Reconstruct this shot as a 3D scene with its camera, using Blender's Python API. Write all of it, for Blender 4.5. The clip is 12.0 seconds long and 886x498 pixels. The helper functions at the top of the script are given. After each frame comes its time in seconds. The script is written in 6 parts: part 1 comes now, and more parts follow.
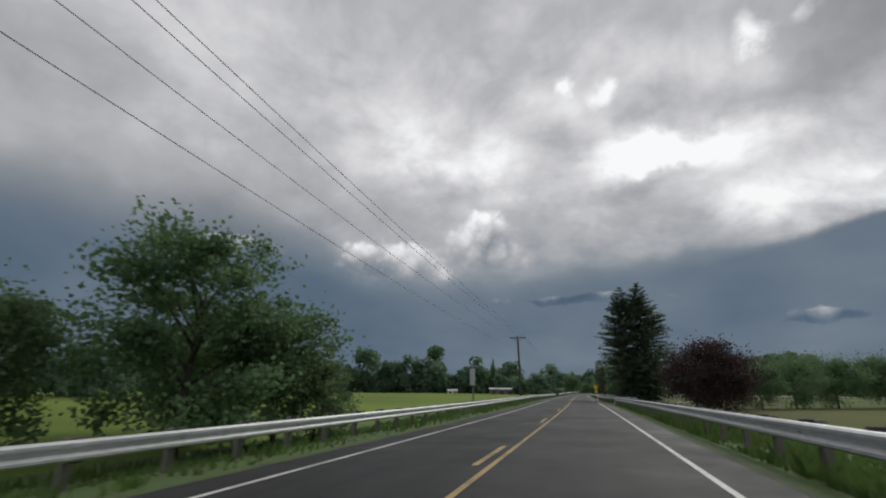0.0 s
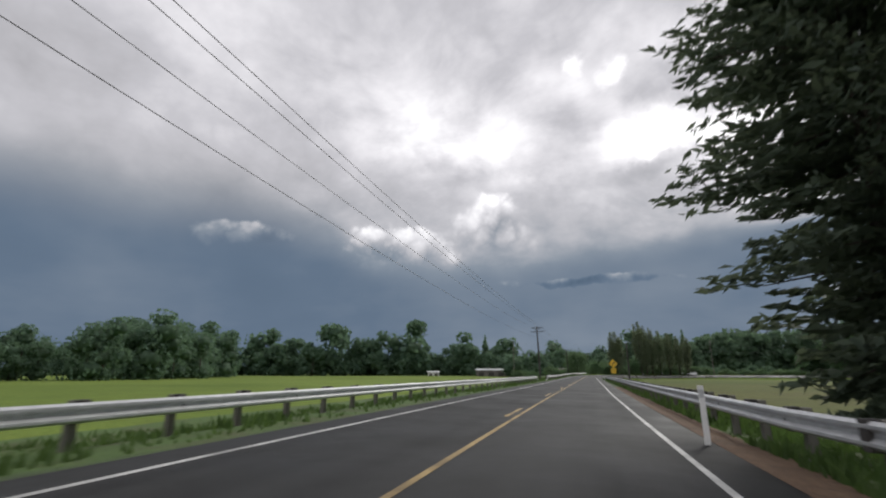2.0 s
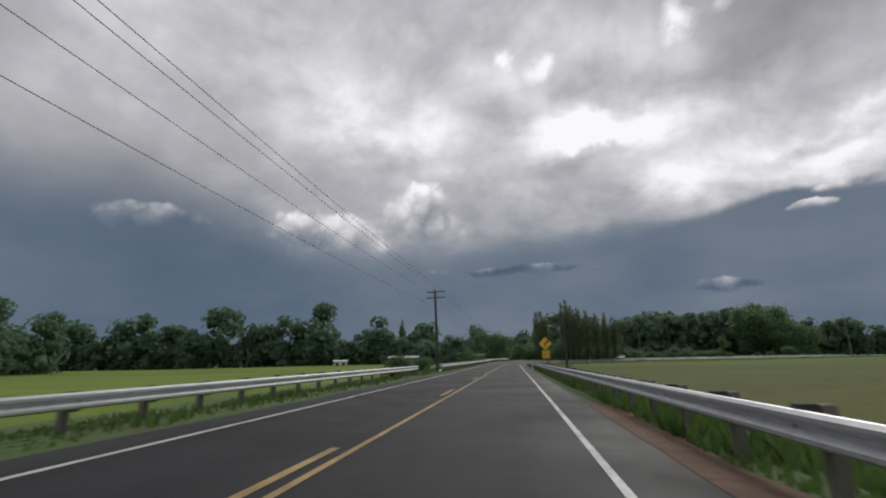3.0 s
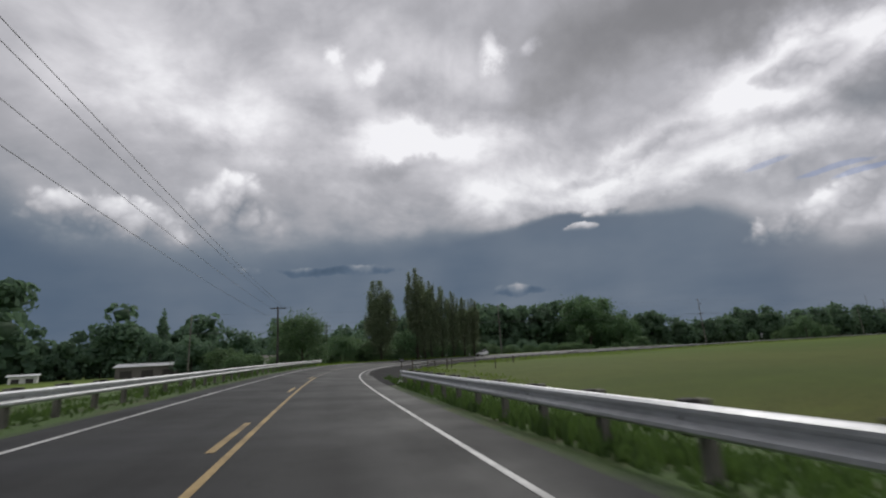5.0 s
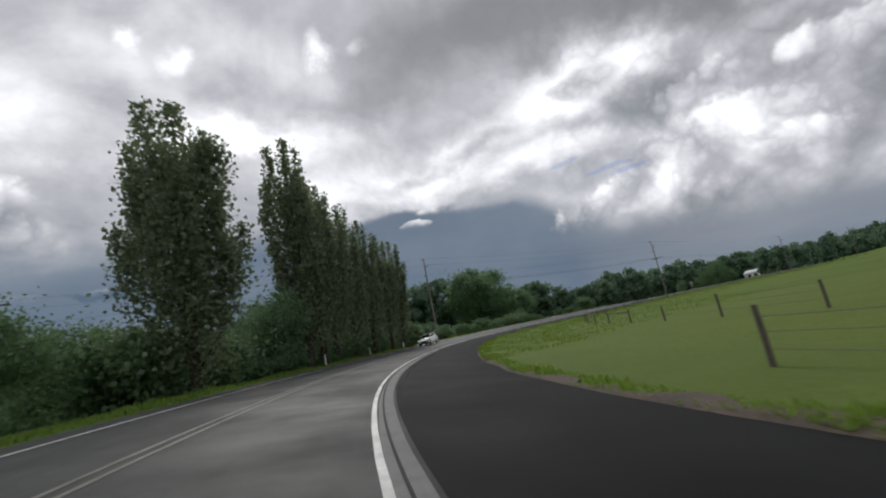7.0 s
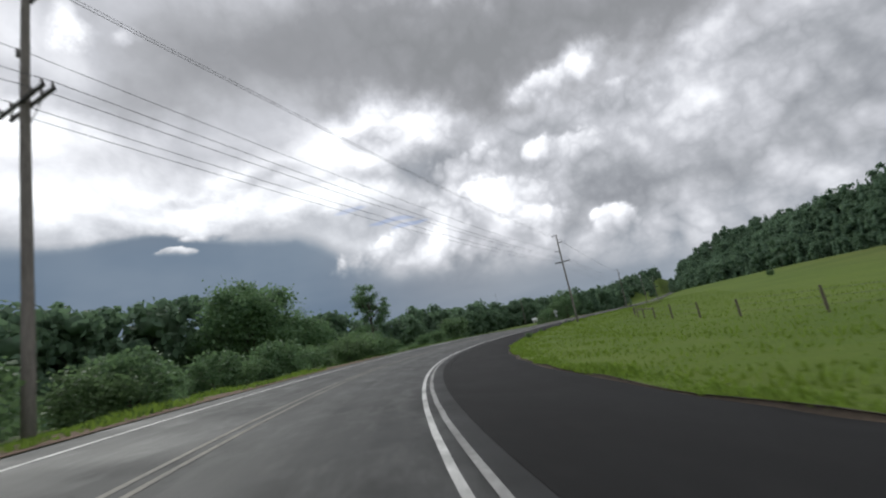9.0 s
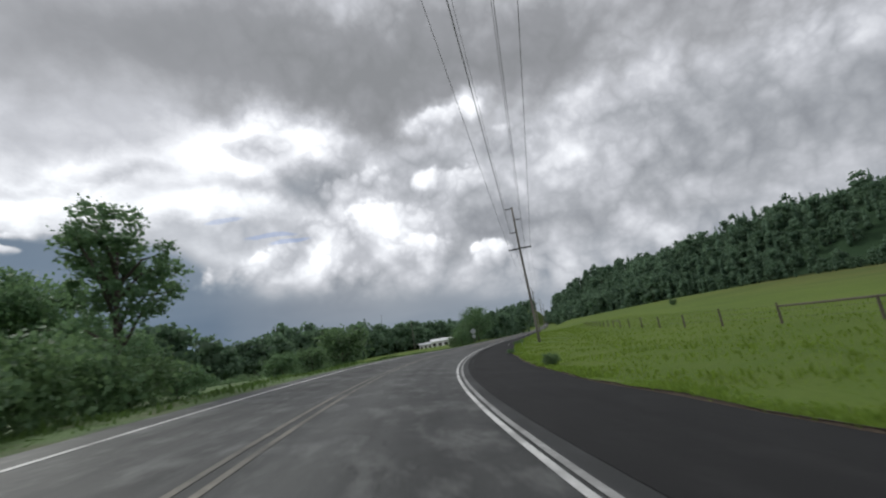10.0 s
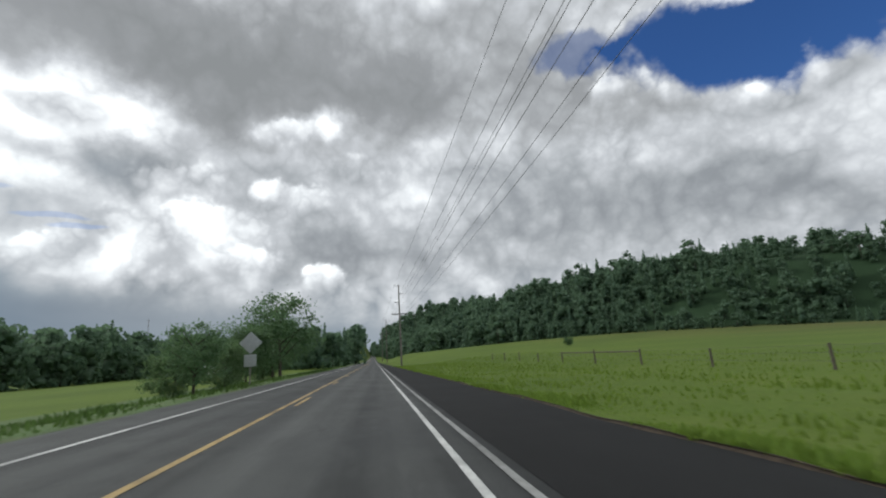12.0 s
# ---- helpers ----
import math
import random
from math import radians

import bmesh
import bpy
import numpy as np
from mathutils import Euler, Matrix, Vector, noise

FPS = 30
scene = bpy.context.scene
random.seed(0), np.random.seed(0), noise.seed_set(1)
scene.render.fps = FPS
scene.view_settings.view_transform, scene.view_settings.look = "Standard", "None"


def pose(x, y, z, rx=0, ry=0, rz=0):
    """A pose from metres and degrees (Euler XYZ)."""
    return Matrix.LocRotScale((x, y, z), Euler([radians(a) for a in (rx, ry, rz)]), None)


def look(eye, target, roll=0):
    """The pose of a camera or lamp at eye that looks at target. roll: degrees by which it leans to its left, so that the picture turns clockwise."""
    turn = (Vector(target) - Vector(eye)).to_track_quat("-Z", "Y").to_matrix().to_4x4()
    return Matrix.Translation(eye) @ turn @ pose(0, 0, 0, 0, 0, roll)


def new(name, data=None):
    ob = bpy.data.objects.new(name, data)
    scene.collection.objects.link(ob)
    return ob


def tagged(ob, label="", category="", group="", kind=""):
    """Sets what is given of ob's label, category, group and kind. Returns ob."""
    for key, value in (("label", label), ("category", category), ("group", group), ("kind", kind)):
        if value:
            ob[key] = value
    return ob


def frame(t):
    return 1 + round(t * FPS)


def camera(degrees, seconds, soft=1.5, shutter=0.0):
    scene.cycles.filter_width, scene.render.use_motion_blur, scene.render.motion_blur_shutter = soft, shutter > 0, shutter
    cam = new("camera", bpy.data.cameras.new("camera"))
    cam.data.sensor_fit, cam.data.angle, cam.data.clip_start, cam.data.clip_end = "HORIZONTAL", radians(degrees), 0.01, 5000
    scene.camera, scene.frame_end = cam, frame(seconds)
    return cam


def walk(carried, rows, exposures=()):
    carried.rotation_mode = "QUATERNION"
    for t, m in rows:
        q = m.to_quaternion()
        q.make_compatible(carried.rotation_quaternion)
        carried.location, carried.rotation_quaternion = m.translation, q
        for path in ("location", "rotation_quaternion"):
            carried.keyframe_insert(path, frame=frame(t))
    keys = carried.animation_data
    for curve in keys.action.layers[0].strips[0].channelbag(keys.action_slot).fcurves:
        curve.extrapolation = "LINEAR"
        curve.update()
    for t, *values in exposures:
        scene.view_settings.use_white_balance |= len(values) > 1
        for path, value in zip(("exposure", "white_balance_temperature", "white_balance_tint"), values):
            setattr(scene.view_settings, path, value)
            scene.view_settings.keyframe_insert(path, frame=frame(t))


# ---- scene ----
cam = camera(88.59, 12.0, soft=2.1, shutter=0.1)
ROWS = [
    (0.00, pose(0.00, 0.00, 1.17, 107.36, -0.63, 16.54)),
    (0.25, pose(0.02, 8.62, 1.17, 107.36, -0.53, 16.81)),
    (0.50, pose(0.05, 17.22, 1.17, 107.35, -0.47, 17.07)),
    (0.75, pose(0.08, 25.82, 1.17, 107.04, -0.65, 17.31)),
    (1.00, pose(0.10, 34.40, 1.17, 106.53, -0.82, 17.50)),
    (1.25, pose(0.12, 42.97, 1.17, 106.14, -0.60, 17.64)),
    (1.50, pose(0.12, 51.53, 1.17, 105.79, -0.31, 17.71)),
    (1.75, pose(0.11, 60.08, 1.17, 105.55, -0.25, 17.73)),
    (2.00, pose(0.09, 68.62, 1.17, 105.28, -0.18, 17.74)),
    (2.25, pose(0.07, 77.14, 1.17, 104.65, 0.49, 15.78)),
    (2.50, pose(0.06, 85.65, 1.17, 104.08, 1.10, 12.73)),
    (2.75, pose(0.06, 94.17, 1.17, 103.87, 1.08, 10.94)),
    (3.00, pose(0.06, 102.72, 1.17, 103.78, 1.04, 8.91)),
    (3.25, pose(0.02, 111.30, 1.17, 103.90, 0.93, 5.12)),
    (3.50, pose(-0.08, 119.89, 1.17, 104.02, 0.84, 0.30)),
    (3.70, pose(-0.20, 126.79, 1.17, 103.50, 2.06, -3.74)),
    (3.90, pose(-0.35, 133.71, 1.17, 103.40, 2.35, -5.99)),
    (4.10, pose(-0.53, 140.64, 1.17, 103.33, 2.56, -7.80)),
    (4.30, pose(-0.71, 147.59, 1.17, 103.30, 2.70, -9.28)),
    (4.50, pose(-0.87, 154.55, 1.17, 103.27, 2.81, -10.57)),
    (4.70, pose(-1.00, 161.54, 1.17, 103.25, 2.90, -11.75)),
    (4.90, pose(-1.08, 168.54, 1.17, 103.21, 2.99, -12.97)),
    (5.10, pose(-1.09, 175.56, 1.17, 103.16, 3.11, -14.32)),
    (5.30, pose(-1.02, 182.58, 1.17, 103.07, 3.27, -15.92)),
    (5.50, pose(-0.85, 189.60, 1.17, 102.77, 3.50, -17.88)),
    (5.75, pose(-0.45, 198.37, 1.17, 102.42, 4.56, -19.77)),
    (6.00, pose(0.22, 207.13, 1.17, 102.08, 6.11, -21.55)),
    (6.25, pose(1.23, 215.86, 1.17, 101.77, 7.67, -23.42)),
    (6.50, pose(2.67, 224.54, 1.17, 101.47, 9.11, -25.62)),
    (6.75, pose(4.61, 233.12, 1.17, 101.10, 10.24, -28.83)),
    (7.00, pose(7.10, 241.56, 1.17, 100.88, 11.03, -32.61)),
    (7.25, pose(10.18, 249.81, 1.17, 100.85, 11.48, -36.36)),
    (7.50, pose(13.85, 257.81, 1.17, 100.85, 11.68, -40.49)),
    (7.70, pose(17.23, 264.01, 1.17, 100.89, 11.51, -44.45)),
    (7.90, pose(20.98, 270.02, 1.17, 100.92, 11.34, -47.52)),
    (8.10, pose(25.10, 275.81, 1.17, 100.95, 11.19, -50.24)),
    (8.30, pose(29.55, 281.37, 1.17, 100.97, 11.04, -52.72)),
    (8.50, pose(34.33, 286.68, 1.17, 101.00, 10.87, -55.04)),
    (8.70, pose(39.41, 291.74, 1.17, 101.03, 10.67, -57.31)),
    (8.90, pose(44.77, 296.53, 1.17, 101.07, 10.41, -59.64)),
    (9.10, pose(50.42, 301.02, 1.17, 101.13, 10.09, -62.12)),
    (9.30, pose(56.33, 305.19, 1.17, 101.21, 9.67, -64.85)),
    (9.50, pose(62.50, 309.01, 1.17, 101.61, 8.54, -67.99)),
    (9.75, pose(70.54, 313.27, 1.17, 101.69, 8.58, -72.00)),
    (10.00, pose(78.91, 316.92, 1.17, 101.75, 8.69, -76.24)),
    (10.25, pose(87.54, 319.94, 1.17, 101.81, 9.02, -81.06)),
    (10.50, pose(96.34, 322.31, 1.17, 101.88, 9.37, -86.03)),
    (10.75, pose(105.26, 324.07, 1.17, 102.06, 9.52, -91.47)),
    (11.00, pose(114.25, 325.30, 1.17, 102.32, 9.59, -95.39)),
    (11.25, pose(123.26, 326.11, 1.17, 102.61, 8.17, -96.76)),
    (11.50, pose(132.27, 326.61, 1.17, 102.89, 6.02, -97.55)),
    (11.75, pose(141.26, 326.87, 1.17, 103.10, 4.70, -98.03)),
    (12.00, pose(150.23, 326.95, 1.17, 103.29, 3.49, -98.41)),
]
EXPOSURES = [(0.0,-0.06,6450,6),(1.2,-0.06,6450,8),(2.0,0.28,6450,9),(2.6,0.0,6450,9),(3.5,-0.08,6400,10),(5.5,-0.15,6350,9),(6.5,-0.1,6300,9),(7.5,0.32,6300,7),(9.3,0.36,6250,6),(10.5,0.24,6250,5),(11.0,0.20,6250,4),(12.0,0.38,6250,2)]
walk(cam, ROWS, EXPOSURES)

# The road: arc length, heading, offset of its centre line from the driven line, crossfall
ROAD_S = [0.0, 34.4, 68.6, 102.7, 137.2, 172.1, 207.2, 242.4, 277.7, 313.5, 349.8, 386.2, 422.3]
ROAD_HEAD = [-0.11, -0.16, 0.15, 0.12, 1.47, 0.1, -5.39, -18.39, -35.42, -51.51, -68.58, -83.66, -90.04]
ROAD_CENTRE = [-1.76, -1.74, -2.01, -2.28, -1.91, -1.34, -2.28, -3.24, -2.24, -2.73, -2.03, -1.99, -2.33]
ROAD_BANK = [1.36, 0.58, -0.84, -1.08, -1.43, -2.17, -3.77, -5.71, -5.58, -4.78, -5.22, -5.72, -2.02]
EDGE_RIGHT = [3.38, 3.28, 3.39, 3.21, 3.25, 3.21, 3.11, 3.48, 3.24, 3.26, 3.39, 3.39, 3.28]
EDGE_LEFT = [-2.9, -2.93, -2.98, -2.81, -2.91, -3.0, -2.8, -2.97, -2.99, -2.82, -2.89, -3.18, -2.38]

# ---- sky and sun ----
SUN_AZ, SUN_EL = -22.9, 36.0
world = bpy.data.worlds.new("sky")
scene.world = world
world.use_nodes = True
wt = world.node_tree
wt.nodes.clear()


def wnode(kind):
    return wt.nodes.new(kind)


def wmath(op, a, b=None):
    n = wnode("ShaderNodeMath")
    n.operation = op
    for i, v in enumerate((a, b)):
        if v is None:
            continue
        if isinstance(v, (int, float)):
            n.inputs[i].default_value = v
        else:
            wt.links.new(v, n.inputs[i])
    return n.outputs[0]


def wvec(op, a, b=None, scale=None):
    n = wnode("ShaderNodeVectorMath")
    n.operation = op
    for i, v in enumerate((a, b)):
        if v is None:
            continue
        if isinstance(v, tuple):
            n.inputs[i].default_value = v
        else:
            wt.links.new(v, n.inputs[i])
    if scale is not None:
        n.inputs["Scale"].default_value = scale
    return n.outputs["Value"] if op == "LENGTH" else n.outputs["Vector"]


def wnoise(vec, scale, detail, rough=0.55, colour=False):
    n = wnode("ShaderNodeTexNoise")
    wt.links.new(vec, n.inputs["Vector"])
    n.inputs["Scale"].default_value, n.inputs["Detail"].default_value, n.inputs["Roughness"].default_value = scale, detail, rough
    return n.outputs["Color" if colour else "Fac"]


direction = wnode("ShaderNodeTexCoord").outputs["Generated"]
# ragged cloud edges: the direction is shaken by two sizes of noise
shake = wvec("SUBTRACT", wnoise(direction, 5.0, 7.0, 0.6, True), (0.5, 0.5, 0.5))
drift = wvec("SUBTRACT", wnoise(direction, 1.7, 2.0, 0.5, True), (0.5, 0.5, 0.5))
ragged = wvec("ADD", direction, wvec("ADD", wvec("SCALE", shake, scale=0.16), wvec("SCALE", drift, scale=0.05)))
steady = wvec("ADD", direction, wvec("SCALE", shake, scale=0.03))
# the deck of cloud seen in perspective
apart = wnode("ShaderNodeSeparateXYZ")
wt.links.new(direction, apart.inputs[0])
rise = wmath("ADD", wmath("MAXIMUM", apart.outputs[2], 0.0), 0.22)
deck = wnode("ShaderNodeCombineXYZ")
wt.links.new(wmath("DIVIDE", apart.outputs[0], rise), deck.inputs[0])
wt.links.new(wmath("DIVIDE", apart.outputs[1], rise), deck.inputs[1])
billow = wmath("SUBTRACT", wnoise(deck.outputs[0], 1.1, 5.0, 0.5), 0.5)
ripple = wmath("SUBTRACT", wnoise(wvec("ADD", deck.outputs[0], wvec("SCALE", drift, scale=0.8)), 3.0, 7.0, 0.58), 0.5)
# heaped cloud takes over from the smooth deck towards the east
heaped = wnode("ShaderNodeMapRange")
heaped.interpolation_type = "SMOOTHSTEP"
wt.links.new(wmath("ARCTAN2", wmath("MULTIPLY", apart.outputs[0], -1.0), apart.outputs[1]), heaped.inputs["Value"])
heaped.inputs["From Min"].default_value, heaped.inputs["From Max"].default_value = -0.75, -1.2
heap = heaped.outputs[0]
puffs = wmath("SUBTRACT", wnoise(direction, 6.0, 3.5, 0.42), 0.5)
bulge = wmath("ABSOLUTE", wmath("SUBTRACT", wnoise(direction, 8.0, 1.0, 0.4), 0.5))
knob = wmath("ABSOLUTE", wmath("SUBTRACT", wnoise(direction, 19.0, 3.0, 0.5), 0.5))
heads = wmath("SUBTRACT", wmath("ADD", wmath("MULTIPLY", bulge, 2.2), wmath("MULTIPLY", knob, 1.5)), 0.36)
tone = [wmath("ADD", wmath("ADD", wmath("MULTIPLY", billow, 0.45), wmath("ADD", wmath("MULTIPLY", ripple, wmath("SUBTRACT", 0.40, wmath("MULTIPLY", heap, 0.18))), wmath("ADD", wmath("MULTIPLY", puffs, 0.16), wmath("MULTIPLY", heads, 0.12)))),
              wmath("ADD", wmath("MULTIPLY", heap, wmath("ADD", wmath("MULTIPLY", puffs, 0.30), wmath("MULTIPLY", heads, 0.34))), 0.60))]
lit = [0.0]
gaps = [wmath("MULTIPLY", billow, 0.0)]


def spot(az, el, wide, high, tilt, amount, store, hard):
    """A patch of cloud round a direction: half sizes and tilt in degrees."""
    a, e = radians(az), radians(el)
    out = Vector((-math.sin(a) * math.cos(e), math.cos(a) * math.cos(e), math.sin(e)))
    right = Vector((math.cos(a), math.sin(a), 0))
    up = right.cross(out) * -1
    if up.z < 0:
        up = -up
    t = radians(tilt)
    ax = right * math.cos(t) + up * math.sin(t)
    ay = up * math.cos(t) - right * math.sin(t)
    turn = Matrix((ax, ay, ax.cross(ay))).transposed()
    m = wnode("ShaderNodeMapping")
    m.vector_type = "TEXTURE"
    m.inputs["Location"].default_value = out
    m.inputs["Rotation"].default_value = turn.to_euler()
    m.inputs["Scale"].default_value = (math.sin(radians(wide)), math.sin(radians(high)), 1.0)
    wt.links.new(steady if store is gaps and high < 1.2 else ragged, m.inputs["Vector"])
    r = wnode("ShaderNodeMapRange")
    r.interpolation_type = "SMOOTHSTEP"
    wt.links.new(wmath("ADD", wvec("LENGTH", m.outputs[0]), wmath("MULTIPLY", heads, 0.55 if store is gaps and high > 1.2 else 0.0)), r.inputs["Value"])
    r.inputs["From Min"].default_value, r.inputs["From Max"].default_value = 1.35, hard
    r.inputs["To Min"].default_value, r.inputs["To Max"].default_value = 0.0, amount
    if amount > 0 and store is tone:
        # lit cloud is broken by its own heaps
        lit[0] = wmath("ADD", lit[0], r.outputs[0])
    else:
        store[0] = wmath("ADD", store[0], r.outputs[0])


def puff(az, el, wide, high, tilt, amount):
    """A heaped cloud with a crisp knobbly edge, lit above and grey at its foot."""
    a, e = radians(az), radians(el)
    out = Vector((-math.sin(a) * math.cos(e), math.cos(a) * math.cos(e), math.sin(e)))
    right = Vector((math.cos(a), math.sin(a), 0))
    up = out.cross(right) * -1
    if up.z < 0:
        up = -up
    turn = Matrix((right, up, right.cross(up))).transposed()
    m = wnode("ShaderNodeMapping")
    m.vector_type = "TEXTURE"
    m.inputs["Location"].default_value = out
    m.inputs["Rotation"].default_value = turn.to_euler()
    m.inputs["Scale"].default_value = (math.sin(radians(wide)), math.sin(radians(high)), 1.0)
    wt.links.new(wvec("ADD", direction, wvec("SCALE", shake, scale=0.07)), m.inputs["Vector"])
    reach = wmath("SUBTRACT", wvec("LENGTH", m.outputs[0]), wmath("MULTIPLY", heads, 0.9))
    r = wnode("ShaderNodeMapRange")
    r.interpolation_type = "SMOOTHSTEP"
    wt.links.new(reach, r.inputs["Value"])
    r.inputs["From Min"].default_value, r.inputs["From Max"].default_value = 1.10, 0.72
    local = wnode("ShaderNodeSeparateXYZ")
    wt.links.new(m.outputs[0], local.inputs[0])
    foot = wnode("ShaderNodeMapRange")
    foot.interpolation_type = "SMOOTHSTEP"
    wt.links.new(local.outputs[1], foot.inputs["Value"])
    foot.inputs["From Min"].default_value, foot.inputs["From Max"].default_value = -1.2, 0.35
    mask = wmath("MULTIPLY", r.outputs[0], foot.outputs[0])
    light = wmath("ADD", wmath("MULTIPLY", local.outputs[1], 0.19), wmath("ADD", wmath("MULTIPLY", heads, 0.72), amount))
    blend_in = wnode("ShaderNodeMix")
    blend_in.clamp_factor = True
    wt.links.new(mask, blend_in.inputs[0])
    wt.links.new(tone[0], blend_in.inputs[2])
    wt.links.new(light, blend_in.inputs[3])
    tone[0] = blend_in.outputs[0]


def patch(az, el, wide, high, tilt, amount):
    spot(az, el, wide, high, tilt, amount, tone, 0.15)


def blue(az, el, wide, high, tilt, amount):
    spot(az, el, wide, high, tilt, amount, gaps, 0.8)


# the bright deck ahead, with darker folds and torn holes near the sun
patch(23.9, 34.4, 21.9, 14.0, -26, 0.12)
patch(-8.0, 31.0, 18.0, 9.0, 0, 0.22)
patch(16.0, 28.0, 12.0, 6.0, -20, 0.16)
patch(11.7, 23.8, 9.1, 2.4, -12, -0.14)
patch(-22.5, 36.0, 1.9, 1.7, -20, 0.46)
patch(-1.0, 35.8, 1.5, 1.3, -31, 0.26)
patch(-5.8, 34.4, 1.4, 1.2, -33, 0.20)
patch(-27.5, 35.6, 1.2, 1.0, -30, 0.24)
patch(-11.2, 26.4, 5.8, 2.3, -4, 0.36)
patch(-9.5, 33.0, 5.5, 3.0, -25, -0.15)
patch(-17.0, 30.8, 8.0, 3.6, -14, -0.16)
patch(1.2, 30.6, 6.5, 2.8, -22, -0.15)
patch(-31.0, 31.0, 7.5, 5.0, 10, -0.12)
patch(-10.5, 22.9, 6.0, 1.2, 8, -0.16)
patch(-41.4, 34.5, 20.0, 6.0, -4, -0.18)
patch(-22.2, 25.0, 14.0, 3.6, 4, 0.24)
patch(-30.0, 19.8, 22.0, 3.4, 2, 0.36)
patch(-46.0, 22.6, 11.0, 2.2, 14, 0.18)
patch(-38.5, 20.8, 12.0, 0.9, 10, -0.20)
patch(-8.0, 18.2, 9.0, 2.0, 3, -0.10)
# great heaps towards the east
patch(-58.0, 10.8, 8.2, 3.4, 12, 0.14)
patch(-56.0, 26.0, 10.0, 4.2, 12, 0.42)
patch(-61.5, 20.8, 8.0, 3.0, 9, -0.16)
patch(-52.0, 18.4, 9.0, 2.0, 3, 0.22)
patch(-60.0, 35.6, 22.0, 6.0, -6, -0.30)
patch(-72.5, 28.6, 3.6, 4.2, 20, -0.24)
patch(-82.0, 34.0, 18.0, 6.0, -6, -0.32)
patch(-96.0, 30.0, 10.0, 5.0, -10, -0.20)
patch(-82.5, 27.8, 6.4, 2.2, 14, 0.34)
patch(-70.0, 15.0, 12.0, 4.6, 7, 0.14)
patch(-86.0, 13.6, 5.4, 2.4, -3, -0.13)
patch(-102.0, 20.5, 13.0, 9.0, 3, 0.05)
patch(-106.0, 34.5, 18.0, 6.0, -12, -0.26)
patch(-118.0, 26.5, 7.0, 6.0, -20, -0.14)
patch(-121.0, 24.6, 4.0, 5.0, 20, 0.20)
patch(-133.0, 15.0, 16.0, 4.6, -6, -0.24)
patch(-136.0, 26.0, 22.0, 6.0, 0, -0.10)
patch(-122.0, 19.0, 20.0, 8.0, 0, -0.12)
patch(-101.7, 11.0, 16.6, 7.0, -2, -0.10)
patch(61.5, 29.6, 11.3, 6.1, 26, -0.10)
# unseen bright patch added behind, to light the sides turned to the camera
patch(165.0, 42.0, 62.0, 34.0, 0, 0.40)


tone[0] = wmath("ADD", tone[0], wmath("MULTIPLY", lit[0], wmath("ADD", wmath("ADD", wmath("MULTIPLY", ripple, 1.8), wmath("MULTIPLY", puffs, 0.9)),
                                                               wmath("ADD", wmath("MULTIPLY", wmath("MULTIPLY", heads, heap), 0.9), 1.0))))


def rain_band(stops):
    """The dark rain cloud under the deck: azimuth, elevation of its upper edge, softness (degrees), tone."""
    shaken = wvec("ADD", direction, wvec("ADD", wvec("SCALE", shake, scale=0.035), wvec("SCALE", drift, scale=0.03)))
    sep = wnode("ShaderNodeSeparateXYZ")
    wt.links.new(shaken, sep.inputs[0])
    turn = wmath("ARCTAN2", wmath("MULTIPLY", sep.outputs[0], -1.0), sep.outputs[1])
    ramp = wnode("ShaderNodeValToRGB")
    wt.links.new(wmath("ADD", wmath("DIVIDE", turn, 2 * math.pi), 0.5), ramp.inputs[0])
    while len(ramp.color_ramp.elements) < len(stops):
        ramp.color_ramp.elements.new(0.5)
    for stop, (az, el, soft, dark) in zip(ramp.color_ramp.elements, sorted(stops)):
        stop.position, stop.color = az / 360 + 0.5, (math.sin(radians(el)), math.sin(radians(soft)), dark, 1)
    rgb = wnode("ShaderNodeSeparateColor")
    wt.links.new(ramp.outputs[0], rgb.inputs[0])
    below = wnode("ShaderNodeMapRange")
    below.interpolation_type = "SMOOTHSTEP"
    wt.links.new(wmath("DIVIDE", wmath("SUBTRACT", rgb.outputs[0], sep.outputs[2]), rgb.outputs[1]), below.inputs["Value"])
    below.inputs["From Min"].default_value, below.inputs["From Max"].default_value = -1.0, 1.0
    inner = wmath("ADD", rgb.outputs[2], wmath("ADD", wmath("MULTIPLY", puffs, 0.16), wmath("MULTIPLY", billow, 0.22)))
    mixed = wnode("ShaderNodeMix")
    mixed.clamp_factor = True
    wt.links.new(below.outputs[0], mixed.inputs[0])
    wt.links.new(tone[0], mixed.inputs[2])
    wt.links.new(inner, mixed.inputs[3])
    tone[0] = mixed.outputs[0]


# the unseen stops at 120 and 180 are raised as added fill light
rain_band(((180, 10, 6, 0.62), (120, 12, 6, 0.45), (80, 17, 6, 0.22), (64, 20, 6, 0.20), (44, 20.5, 6, 0.20), (33, 17, 4.5, 0.20), (27, 13.5, 3.2, 0.19), (9, 13, 3.0, 0.28),
           (4.5, 14.2, 3.0, 0.28), (-6, 14.8, 2.6, 0.28), (-15, 14.9, 1.8, 0.28), (-21, 15.0, 0.7, 0.28), (-30, 16.4, 0.35, 0.28), (-38, 14.9, 0.6, 0.29), (-45, 14.6, 0.9, 0.30),
           (-50, 12.4, 2.0, 0.25), (-56, 9.0, 2.4, 0.30), (-62, 7.4, 2.2, 0.32), (-78, 7.0, 2.0, 0.34), (-90, 4.5, 2.0, 0.42), (-105, 5.0, 2.0, 0.44), (-160, 6, 3, 0.55), (-180, 10, 6, 0.62)))
